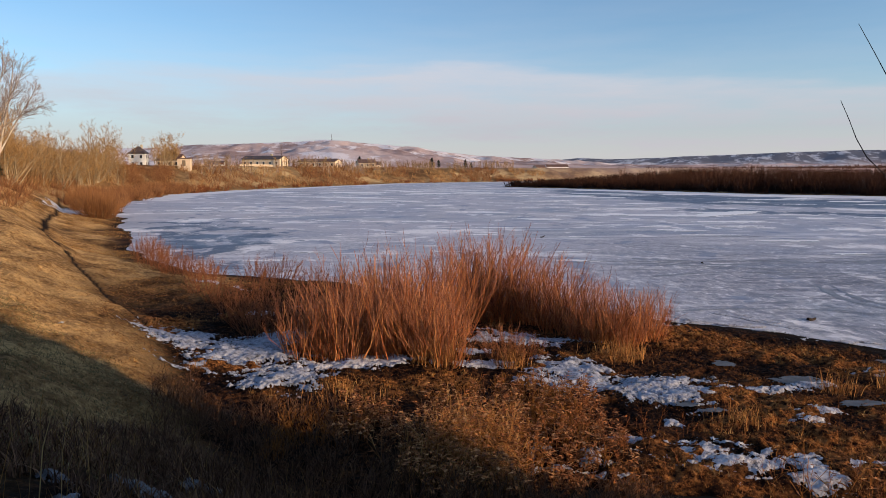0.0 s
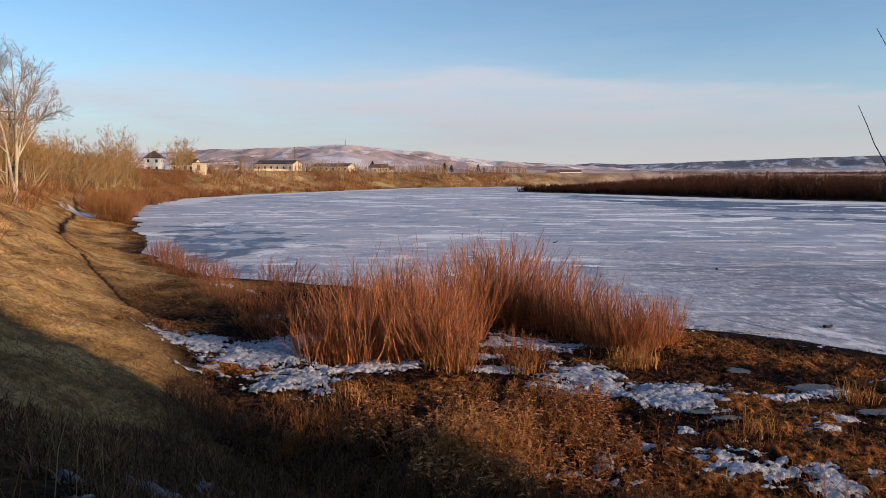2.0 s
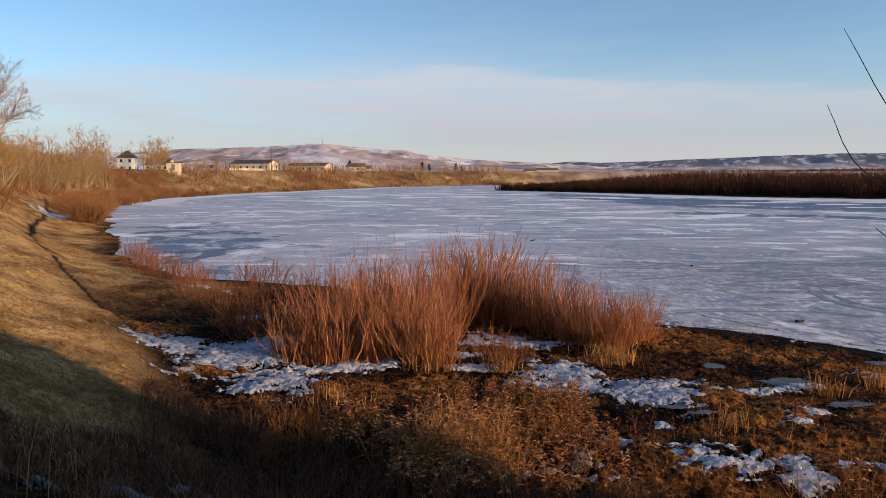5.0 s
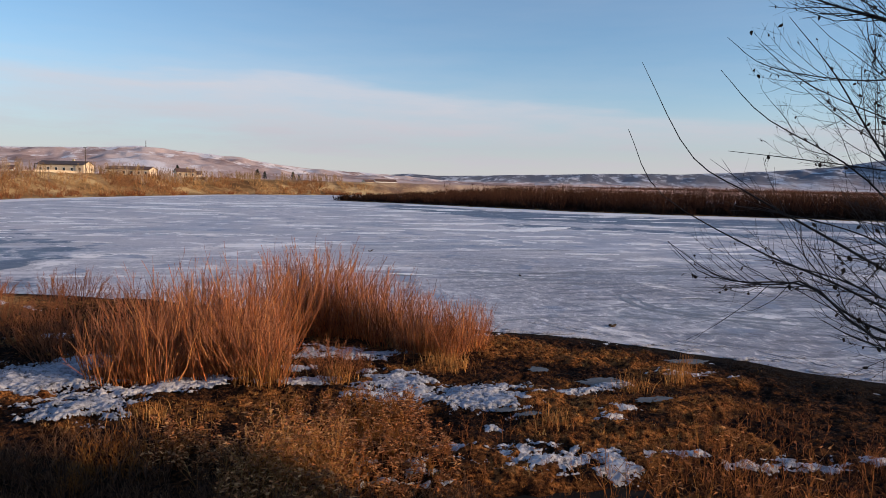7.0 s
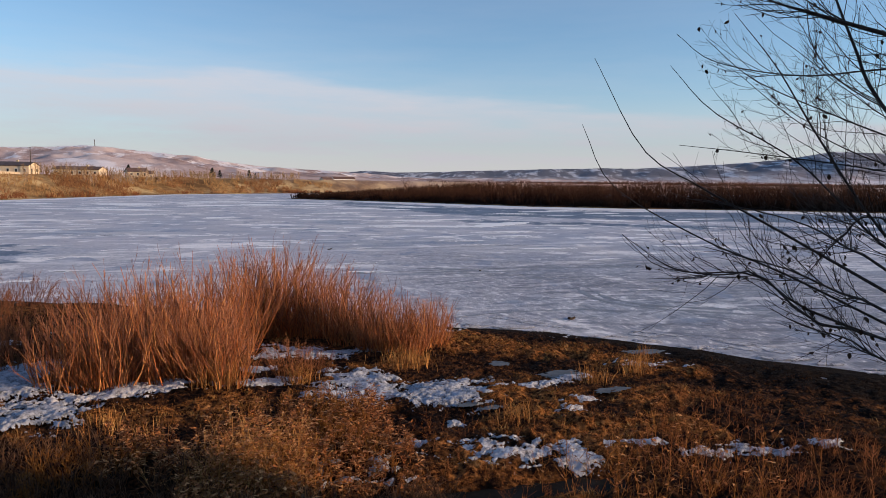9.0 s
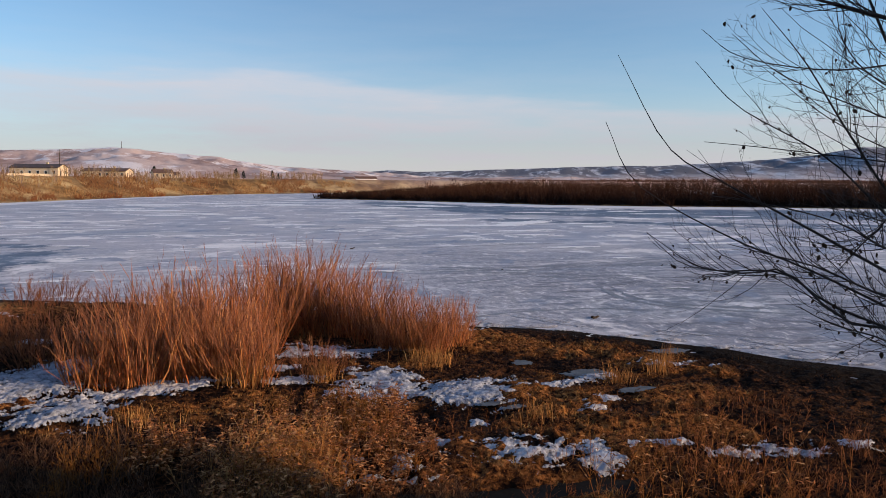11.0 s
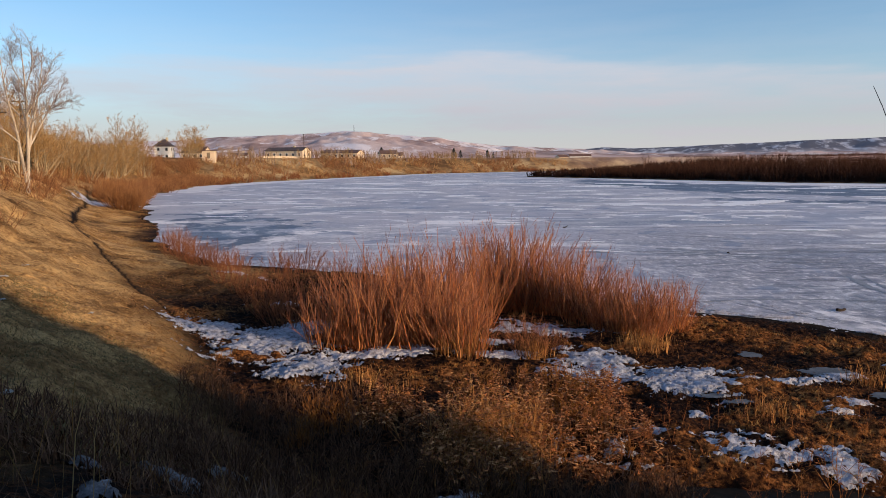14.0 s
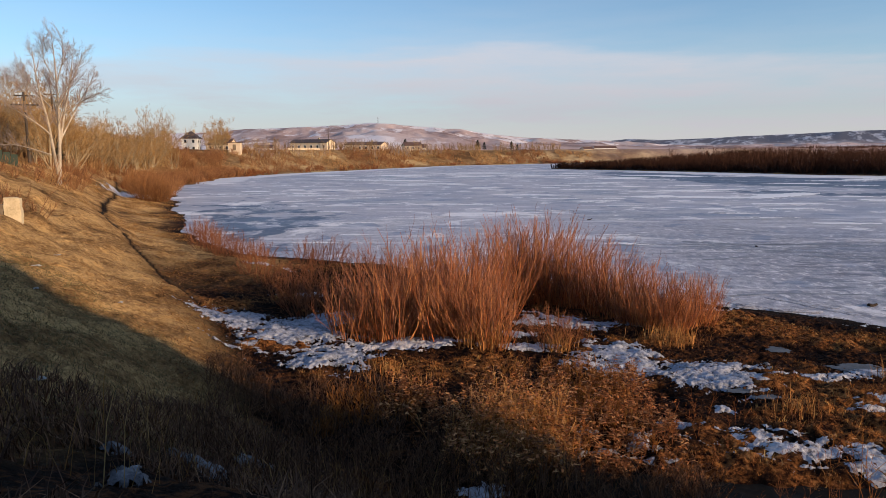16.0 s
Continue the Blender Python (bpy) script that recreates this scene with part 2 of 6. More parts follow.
def blades(rng, foot, height, lean, width, ways=None):
    """Bent grass blades: a quad and a pointed quad each."""
    n = len(foot)
    a = rng.uniform(0, 2 * np.pi, n)
    out = np.stack([np.cos(a), np.sin(a), np.zeros(n)], 1)
    side = np.stack([-np.sin(a), np.cos(a), np.zeros(n)], 1)
    turn = rng.uniform(0, np.pi, n)
    side = side * np.cos(turn)[:, None] + out * np.sin(turn)[:, None]
    height, lean, width = (np.broadcast_to(v, n) for v in (height, lean, width))
    up = np.array([0, 0, 1.0])
    mid = foot + up * (height * 0.55)[:, None] + out * (lean * 0.35)[:, None]
    top = foot + up * (height * np.maximum(0.2, 1 - 0.25 * lean / np.maximum(height, 0.01)))[:, None] + out * lean[:, None]
    w = side * width[:, None]
    verts = np.stack([foot - w, foot + w, mid + w * 0.8, mid - w * 0.8, top + w * 0.15, top - w * 0.15], 1).reshape(-1, 3)
    b = np.arange(n)[:, None] * 6
    return verts, np.concatenate([b + [0, 1, 2, 3], b + [3, 2, 4, 5]])


# ---------------------------------------------------------------- the lie of the land
RIVER = [(-46.0, 94.0), (-23.5, 50.0), (-15.4, 39.7), (-10.6, 37.2), (-5.6, 35.6), (-0.7, 32.3), (4.2, 29.5), (9.0, 26.4), (11.2, 25.2),
         (14.2, 23.0), (17.3, 19.1), (20.3, 15.7), (33.0, 6.0), (72.0, -25.0), (300.0, -200.0), (900.0, -500.0), (900.0, -200.0), (420.0, 20.0),
         (260.0, 88.0), (159.0, 127.0), (132.0, 146.0), (103.0, 157.0), (82.0, 172.0), (62.0, 200.0), (41.0, 226.0), (20.6, 249.0), (23.0, 256.0),
         (45.0, 272.0), (110.0, 305.0), (260.0, 330.0), (520.0, 340.0), (900.0, 420.0), (900.0, 520.0), (400.0, 445.0), (120.0, 400.0), (28.0, 364.0),
         (-22.0, 316.0), (-46.0, 252.0), (-64.0, 202.0), (-68.0, 168.0), (-60.0, 128.0)]
BANK = [(600.0, -640.0), (90.0, -50.0), (44.0, -6.0), (27.0, 6.0), (16.0, 7.0), (6.0, 7.4), (-1.0, 8.8), (-4.4, 12.0), (-7.2, 17.2), (-10.6, 23.0), (-18.7, 34.0),
        (-37.0, 62.0), (-54.0, 94.0), (-66.0, 128.0), (-74.0, 168.0), (-70.0, 204.0), (-52.0, 256.0), (-28.0, 322.0), (24.0, 372.0),
        (118.0, 408.0), (398.0, 454.0), (900.0, 530.0), (5200.0, 900.0), (5200.0, 5200.0), (-5200.0, 5200.0), (-5200.0, -5200.0), (600.0, -5200.0)]


PATH = [(-60.0, 104.0), (-46.0, 80.5), (-36.3, 60.7), (-30.2, 50.5), (-27.9, 46.0), (-22.4, 38.6), (-17.3, 31.3), (-12.9, 25.7), (-10.4, 22.5), (-8.4, 19.9)]


def outline(x, y, line):
    """Distance to an open line."""
    best = np.full(np.shape(x), 1e18)
    for (ax, ay), (bx, by) in zip(line, line[1:]):
        dx, dy = bx - ax, by - ay
        u = np.clip(((x - ax) * dx + (y - ay) * dy) / (dx * dx + dy * dy), 0, 1)
        best = np.minimum(best, (x - ax - u * dx) ** 2 + (y - ay - u * dy) ** 2)
    return np.sqrt(best)


def ridge(az, points):
    return np.interp(az, [p[0] for p in points], [p[1] for p in points])


RIDGE_NEAR = [(-60, 1.4), (-30, 1.4), (-22, 1.65), (-18, 1.95), (-13, 2.2), (-9.5, 2.45), (-7, 2.2), (-3, 1.8), (2, 1.2), (6, 0.95), (10, 0.75), (16, 0.4), (60, 0.2)]
RIDGE_FAR = [(-60, 0.2), (5, 0.5), (9, 0.8), (11.5, 1.0), (14, 0.9), (18, 1.0), (22, 1.15), (28, 1.35), (34, 1.42), (38, 1.62), (41.5, 1.82), (45, 2.15), (48.2, 2.7), (51.5, 2.5), (60, 2.6), (90, 1.5)]


SHADE_KNOLL, CREST = 2.2, 12.6     # how steeply the unseen, shadow-casting bank rises behind the camera, and where it begins


MATS = [(8.6, 22.4, 1.9, 2.2), (10.6, 20.6, 2.2, 1.6), (12.6, 18.6, 2.0, 1.1), (5.2, 19.9, 1.3, 0.9), (13.2, 16.9, 1.5, 0.7), (0.3, 17.2, 1.7, 0.8),
        (7.4, 15.6, 1.2, 0.6), (11.2, 14.6, 1.8, 0.9), (9.2, 12.8, 1.6, 0.6), (-1.6, 16.2, 1.6, 0.7), (6.2, 13.9, 0.9, 0.5)]


def matted(x, y):
    """Where dead grass mats the flat rather than bare mud."""
    best = np.zeros(np.shape(x))
    for mx, my, rx, ry in MATS:
        best = np.maximum(best, 1.25 - np.hypot((x - mx) / rx, (y - my) / ry))
    ragged = best + 1.9 * (fbm(x * 1.1, y * 1.1, 45, 4, 0.6) - 0.5)
    rest = 6 * (fbm(x * 0.5, y * 0.5, 43) - 0.63 - 0.12 * smooth(9, 14, x))
    return smooth(-0.05, 0.5, np.maximum(ragged - 0.25, rest))


def land(x, y, relief=True):
    """The height of the ground, and how far inside the river's bed and up the bank a place lies."""
    x, y = np.asarray(x, float), np.asarray(y, float)
    far = np.hypot(x, y)
    az = np.degrees(np.arctan2(x, y))
    wob = (fbm(x * 0.35, y * 0.35, 3) - 0.5) * np.clip(far / 25, 0.8, 6)
    shore = -signed(x, y, RIVER) + wob * 0.9
    bank = signed(x, y, BANK) + wob * 0.7
    z = -0.7 + 0.7 * smooth(-3.5, 0, shore) + 0.28 * smooth(0, 4, shore) + 0.3 * smooth(2, 14, shore)
    z = z + (fbm(x * 0.9, y * 0.9, 11) - 0.5) * 0.3 * smooth(0.0, 2, shore) + (fbm(x * 3.1, y * 3.1, 12) - 0.5) * (0.1 + 0.06 * (bank > 1)) * smooth(0.3, 2, shore) * (far < 90)
    z = z + 0.95 * smooth(0.3, 9, shore) * smooth(25, 36, y) * smooth(-7, -13, x) * smooth(140, 90, far) * (x < 0)
    w = smooth(100, 170, far)
    top = (3.7 + 0.8 * smooth(14, 34, far)) * (1 - w) + 7.0 * w
    wide = (7.0 + 3.0 * smooth(12, 24, far)) * (1 - w) + 24.0 * w
    z = z + top * (0.3 * np.clip((bank + 0.5) / wide, 0, 1) + 0.7 * smooth(-0.25, 1, bank / wide)) * smooth(-2.5, 1.5, bank)
    z = z + (fbm(x * 0.12, y * 0.12, 5) - 0.5) * 1.2 * smooth(2, 30, bank) * smooth(30, 90, far)
    # the bank is raised, unseen, behind the camera's right shoulder to shade the foreground
    z = z + SHADE_KNOLL * np.clip(CREST - y - 0.56 * x, 0, 11) * smooth(0, 10, x - 7.0) * smooth(0, 6, bank) * smooth(400, 80, far)
    # little terraces trodden along the slope
    z = z + 0.4 * (fbm(bank * 1.3, (x - y) * 0.12, 61, 3) - 0.5) * smooth(1.0, 4.0, bank) * smooth(80, 40, far)
    # the trodden path along the foot of the slope
    z = z - 0.07 * np.exp(-(outline(x, y, PATH) / np.clip(0.0045 * far, 0.12, 0.36)) ** 2)
    # the wet hollow under the slope; matted dead grass in hummocks, and trampled mud between them
    hollow = np.exp(-((x - 3.6) / 4.2) ** 4 - ((y - 10.75 + 0.05 * (x - 3.6)) / 0.55) ** 2)
    near_flat = relief * smooth(1.0, -0.5, bank) * smooth(0.2, 1.5, shore) * smooth(55, 38, far) * (1 - hollow)
    z = z - 0.3 * hollow
    if np.any(near_flat > 0):
        mat = matted(x, y)
        knot, clod = fbm(x * 2.6, y * 2.6, 81, 4, 0.62), fbm(x * 5.2, y * 5.2, 83, 3, 0.6)
        z = z + near_flat * (mat * (0.04 + 0.34 * (knot - 0.42)) + (1 - mat) * 0.2 * (clod - 0.5))
    turf = smooth(0.5, 2.5, bank) * smooth(60, 40, far) * smooth(5, 8, far)
    if np.any(turf > 0):
        z = z + turf * relief * (0.13 * (fbm(x * 3.4, y * 3.4, 85, 3, 0.6) - 0.5) + 0.2 * (fbm(x * 0.9, y * 0.9, 87, 2) - 0.5))
    # hills
    lumps = (fbm(az * 0.45, far * 0.004, 21, 5) - 0.5)
    fine = (fbm(x * 0.006, y * 0.006, 23, 5) - 0.5)
    near = np.tan(np.radians(ridge(az, RIDGE_NEAR))) * 2600 * (0.35 * smooth(700, 1500, far) + 0.65 * smooth(1300, 2600, far) * (1 + 0.2 * fine)) * smooth(4200, 2700, far)
    further = np.tan(np.radians(ridge(az, RIDGE_FAR))) * 4200 * smooth(2600, 4200, far) * (1 + 0.5 * lumps * smooth(2600, 3300, far) * smooth(4200, 3600, far))
    z = z + np.maximum(near + lumps * 26 * smooth(900, 1700, far) * smooth(2600, 2000, far), further) * smooth(600, 1000, far)
    return z, shore, bank


def ground_at(x, y):
    return land(x, y)[0]


def steps(a, b, n):
    return list(np.linspace(a, b, n, endpoint=False))


angles = np.radians(np.array(steps(-180, -44, 40) + steps(-44, 58, 470) + steps(58, 180, 40)))
radii = np.concatenate([[0.01, 0.6], 1.2 * np.exp(np.linspace(0, math.log(9.0 / 1.2), 50, endpoint=False)), np.arange(9.0, 27.0, 0.075), np.arange(27.0, 45.0, 0.16), 45.0 * np.exp(np.linspace(0, math.log(4700 / 45.0), 250))])
gx, gy = radii[:, None] * np.sin(angles), radii[:, None] * np.cos(angles) - 0.4 * (radii[:, None] < 0.3)
gz, g_shore, g_bank = land(gx, gy)
nr, na = gx.shape
idx = np.arange(nr * na).reshape(nr, na)
nxt = np.roll(idx, -1, 1)
quads = np.stack([idx[:-1], nxt[:-1], nxt[1:], idx[1:]], -1).reshape(-1, 4)
ground = new("ground", mesh_of("ground", np.stack([gx, gy, gz], -1).reshape(-1, 3), quads))
tagged(ground, "muddy river flats with dry grass rising to bare banks and hills", "ground", kind="structure")
g_far = np.hypot(gx, gy)
g_turf = np.maximum(smooth(-0.5, 2.0, g_bank) * np.maximum(smooth(13.0, 17.0, g_far), smooth(-3.2, -5.2, gx)), smooth(24, 36, gy) * smooth(-8, -12, gx) * smooth(0.5, 3.0, g_shore))
# sodden mud: a band along the shore that widens downstream, and the bottom of the trodden path
sodden = 0.55 + 0.75 * np.maximum(gx - 12.0, 0) + 1.2 * (fbm(gx * 0.7, gy * 0.7, 44) - 0.5)
g_wet = np.where(gx < -8, smooth(0.9, 0.1, g_shore), smooth(1.25, 0.75, g_shore / np.maximum(sodden, 0.3)) * smooth(60, 40, g_far) + smooth(2.2, 0.2, g_shore) * smooth(40, 60, g_far))
g_wet = np.maximum(g_wet, smooth(1.0, 0.4, outline(gx, gy, PATH) / np.clip(0.0042 * g_far, 0.11, 0.3)))
g_mat = matted(gx, gy) * smooth(1.0, -0.5, g_bank) * smooth(0.3, 1.2, g_shore)
g_isle = smooth(0.5, 2.5, g_shore) * (g_bank < -12) * smooth(70, 110, g_far)
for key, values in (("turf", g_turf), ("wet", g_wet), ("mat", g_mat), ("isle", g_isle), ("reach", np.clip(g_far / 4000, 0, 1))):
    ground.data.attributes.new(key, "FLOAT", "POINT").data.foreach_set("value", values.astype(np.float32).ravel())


def ground_material():
    m = bpy.data.materials.new("ground_earth")
    m.use_nodes = True
    t = m.node_tree
    b = t.nodes["Principled BSDF"]
    b.inputs["Roughness"].default_value = 0.95
    b.inputs["Specular IOR Level"].default_value = 0.05
    c = t.nodes.new("ShaderNodeTexCoord").outputs["Object"]

    def tex(scale, detail=6.0, rough=0.6):
        n = node(t, "ShaderNodeTexNoise", Scale=scale, Detail=detail, Roughness=rough)
        t.links.new(c, n.inputs["Vector"])
        return n.outputs[0]

    def gullies(scale, turn, along, detail=9.0, rough=0.65):
        """Noise drawn out down the fall of a far slope."""
        mp = t.nodes.new("ShaderNodeMapping")
        mp.vector_type = "TEXTURE"
        mp.inputs["Scale"].default_value, mp.inputs["Rotation"].default_value = (1.0, 1 / along, 0.5), (0, 0, turn)
        t.links.new(c, mp.inputs[0])
        n = node(t, "ShaderNodeTexNoise", Scale=scale, Detail=detail, Roughness=rough, Distortion=0.3)
        t.links.new(mp.outputs[0], n.inputs["Vector"])
        return n.outputs[0]

    def attr(name):
        n = t.nodes.new("ShaderNodeAttribute")
        n.attribute_name = name
        return n.outputs["Fac"]

    fine, mid = tex(9.0), tex(0.8)
    grain = maths(t, "ADD", maths(t, "MULTIPLY", fine, 0.5), maths(t, "MULTIPLY", mid, 0.5))
    mud = ramp(t, maths(t, "ADD", maths(t, "MULTIPLY", tex(7.5, 7.0, 0.72), 0.7), maths(t, "MULTIPLY", mid, 0.3)), (0.43, (0.005, 0.003, 0.003)), (0.5, (0.02, 0.01, 0.007)), (0.58, (0.115, 0.047, 0.019)))
    patch = maths(t, "ADD", maths(t, "MULTIPLY", tex(0.35), 0.4), maths(t, "ADD", maths(t, "MULTIPLY", grain, 0.3), maths(t, "MULTIPLY", tex(5.0, 8.0, 0.75), 0.3)))
    straw = ramp(t, patch, (0.41, (0.09, 0.048, 0.02)), (0.485, (0.34, 0.19, 0.076)), (0.555, (0.66, 0.41, 0.17)))
    tangle = tex(6.5, 7.0, 0.72)
    mat = ramp(t, tangle, (0.41, (0.016, 0.006, 0.004)), (0.49, (0.13, 0.05, 0.017)), (0.57, (0.36, 0.142, 0.043)), (0.64, (0.52, 0.24, 0.082)))
    flat = mix(t, attr("mat"), mud, mat)
    near = mix(t, attr("turf"), flat, straw)
    soaked = ramp(t, grain, (0.4, (0.008, 0.006, 0.006)), (0.5, (0.012, 0.008, 0.007)), (0.66, (0.03, 0.018, 0.011)))
    near = mix(t, attr("wet"), near, soaked)
    plain = ramp(t, tex(0.05, 8.0, 0.7), (0.38, (0.13, 0.07, 0.032)), (0.48, (0.3, 0.18, 0.08)), (0.6, (0.58, 0.41, 0.2)))
    # distance haze is put into the hill colours: slopes paled, far range blued
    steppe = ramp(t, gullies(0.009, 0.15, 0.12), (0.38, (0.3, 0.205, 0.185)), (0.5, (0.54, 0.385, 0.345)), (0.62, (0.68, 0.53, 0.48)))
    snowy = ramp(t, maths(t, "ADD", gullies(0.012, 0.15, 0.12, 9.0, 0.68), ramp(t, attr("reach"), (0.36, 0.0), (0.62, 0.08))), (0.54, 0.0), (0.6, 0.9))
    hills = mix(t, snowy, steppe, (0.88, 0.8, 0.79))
    hazy_range = mix(t, ramp(t, gullies(0.015, -0.42, 0.09, 9.0, 0.7), (0.51, 0.0), (0.59, 0.75)), (0.15, 0.15, 0.178), (0.7, 0.7, 0.75))
    hills = mix(t, ramp(t, attr("reach"), (0.7, 0.0), (0.85, 1.0)), hills, hazy_range)
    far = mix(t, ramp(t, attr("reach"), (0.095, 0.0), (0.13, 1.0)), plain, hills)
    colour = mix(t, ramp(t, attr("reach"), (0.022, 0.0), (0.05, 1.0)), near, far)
    # island ground blackened to read as shade between the brush stems
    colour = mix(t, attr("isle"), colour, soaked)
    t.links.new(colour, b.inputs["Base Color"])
    bp = node(t, "ShaderNodeBump", Strength=1.0, Distance=0.4)
    t.links.new(maths(t, "ADD", maths(t, "MULTIPLY", grain, 0.7), maths(t, "MULTIPLY", tangle, 0.3)), bp.inputs["Height"])
    t.links.new(bp.outputs[0], b.inputs["Normal"])
    return m


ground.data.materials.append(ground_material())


def ice_material():
    m = bpy.data.materials.new("river_ice")
    m.use_nodes = True
    t = m.node_tree
    b = t.nodes["Principled BSDF"]
    c = t.nodes.new("ShaderNodeTexCoord").outputs["Object"]

    def tex(scale, stretch=(1, 1, 1), turn=0.0, detail=6.0, rough=0.6):
        mp = t.nodes.new("ShaderNodeMapping")
        mp.inputs["Scale"].default_value, mp.inputs["Rotation"].default_value = stretch, (0, 0, turn)
        t.links.new(c, mp.inputs[0])
        n = node(t, "ShaderNodeTexNoise", Scale=scale, Detail=detail, Roughness=rough, Distortion=0.4)
        t.links.new(mp.outputs[0], n.inputs["Vector"])
        return n.outputs[0]

    def attr(name):
        n = t.nodes.new("ShaderNodeAttribute")
        n.attribute_name = name
        return n.outputs["Fac"]

    broad, drift = tex(0.028, (0.8, 1, 1), 0.1), tex(0.14, (0.6, 1.0, 1), -0.15, 8.0, 0.6)
    streak, dark, crumb = tex(0.15, (0.45, 0.8, 1), -0.05, 7.0, 0.6), tex(0.085, (0.45, 1.0, 1), 0.12, 8.0, 0.62), tex(2.6, (1.0, 0.5, 1), 0.3, 9.0, 0.74)
    base = ramp(t, broad, (0.36, (0.32, 0.36, 0.46)), (0.5, (0.445, 0.445, 0.515)), (0.62, (0.53, 0.51, 0.565)))
    base = mix(t, ramp(t, dark, (0.36, 0.7), (0.44, 0.0)), base, (0.24, 0.29, 0.38))
    base = mix(t, ramp(t, drift, (0.46, 0.0), (0.6, 0.7)), base, (0.6, 0.595, 0.63))
    base = mix(t, ramp(t, streak, (0.57, 0.0), (0.62, 0.95)), base, (0.95, 0.92, 0.93))
    base = mix(t, maths(t, "MULTIPLY", attr("grit"), 0.85), base, (0.3, 0.31, 0.375))
    base = mix(t, maths(t, "MULTIPLY", attr("close"), ramp(t, crumb, (0.38, 0.8), (0.47, 0.0))), base, (0.2, 0.23, 0.28))
    base = mix(t, maths(t, "MULTIPLY", attr("close"), ramp(t, crumb, (0.53, 0.0), (0.62, 0.8))), base, (0.86, 0.85, 0.87))
    fleck = tex(0.34, (0.75, 0.5, 1), 0.08, 7.0, 0.62)
    base = mix(t, ramp(t, fleck, (0.37, 0.75), (0.42, 0.0)), base, (0.24, 0.29, 0.4))
    base = mix(t, ramp(t, fleck, (0.59, 0.0), (0.63, 0.8)), base, (0.9, 0.88, 0.9))
    wisp = tex(0.45, (0.2, 1.0, 1), -0.05, 6.0, 0.6)
    base = mix(t, ramp(t, wisp, (0.36, 0.3), (0.44, 0.0)), base, (0.26, 0.31, 0.4))
    base = mix(t, ramp(t, wisp, (0.56, 0.0), (0.64, 0.5)), base, (0.88, 0.86, 0.89))
    rut = tex(0.6, (0.22, 1.0, 1), 0.35, 9.0, 0.74)
    base = mix(t, maths(t, "MULTIPLY", attr("close"), ramp(t, rut, (0.36, 0.6), (0.44, 0.0))), base, (0.2, 0.23, 0.29))
    base = mix(t, maths(t, "MULTIPLY", attr("close"), ramp(t, rut, (0.57, 0.0), (0.64, 0.4))), base, (0.84, 0.83, 0.87))
    scuff = tex(0.8, (0.7, 1.2, 1), 0.45, 9.0, 0.72)
    base = mix(t, maths(t, "MULTIPLY", attr("grit"), ramp(t, scuff, (0.42, 0.85), (0.5, 0.0))), base, (0.17, 0.185, 0.23))
    blue_ice = ramp(t, maths(t, "ADD", attr("blue_ice"), maths(t, "MULTIPLY", maths(t, "SUBTRACT", tex(0.36, (0.7, 0.6, 1), 0.1, 9.0, 0.68), 0.5), 3.4)), (0.5, 0.0), (0.7, 0.85))
    base = mix(t, blue_ice, base, (0.085, 0.135, 0.215))
    base = mix(t, ramp(t, maths(t, "ADD", attr("rim"), maths(t, "MULTIPLY", maths(t, "SUBTRACT", drift, 0.5), 0.9)), (0.42, 0.0), (0.8, 0.9)), base, (0.8, 0.79, 0.82))
    t.links.new(base, b.inputs["Base Color"])
    t.links.new(ramp(t, drift, (0.4, 0.5), (0.6, 0.9)), b.inputs["Roughness"])
    b.inputs["Specular IOR Level"].default_value = 0.12
    bp = node(t, "ShaderNodeBump", Strength=0.7, Distance=0.09)
    t.links.new(maths(t, "ADD", crumb, drift), bp.inputs["Height"])
    t.links.new(bp.outputs[0], b.inputs["Normal"])
    return m


M_ICE = ice_material()
angles = np.radians(np.array(steps(-60, -40, 8) + steps(-40, 58, 150) + steps(58, 150, 24)))
radii = 8.0 * np.exp(np.linspace(0, math.log(1000 / 8.0), 200))
ix, iy = radii[:, None] * np.sin(angles), radii[:, None] * np.cos(angles)
_, i_shore, _ = land(ix, iy)
away = np.hypot(ix, iy)
nr, na = ix.shape
idx = np.arange(nr * na).reshape(nr, na)
quads = np.stack([idx[:-1, :-1], idx[:-1, 1:], idx[1:, 1:], idx[1:, :-1]], -1).reshape(-1, 4)
ice = new("water", mesh_of("water", np.stack([ix, iy, 0 * ix], -1).reshape(-1, 3), quads))
ice.data.materials.append(M_ICE)
# open leads of wet blue ice under the left shore, dark blue bars along the island, and a rim of snow at the edge
depth = -i_shore
lead = smooth(0.5, 2.5, depth) * smooth(19.0, 8.0, depth) * smooth(-6, -18, ix) * smooth(110, 70, away)
bearing = np.degrees(np.arctan2(ix, iy))
widen = smooth(9, 22, bearing)
bar = smooth(10.0, 13.0, depth - 9 * widen) * smooth(46.0, 40.0, depth - 20 * widen) * smooth(100, 112, away) * smooth(7, 12, bearing)
bar = np.maximum(bar, 0.8 * smooth(74.0, 77.0, depth) * smooth(86.0, 83.0, depth) * smooth(90, 105, away) * smooth(14, 22, bearing))
rim = 1.2 * smooth(10.0, 6.0, depth - 9 * widen) * smooth(100, 118, away) * smooth(8, 13, bearing) + smooth(11.0, 6.0, depth) * smooth(125, 165, away) * smooth(12, 0, ix) + 0.46 * smooth(3.2, 0.3, depth) * smooth(70, 40, away) * smooth(2, 9, ix)
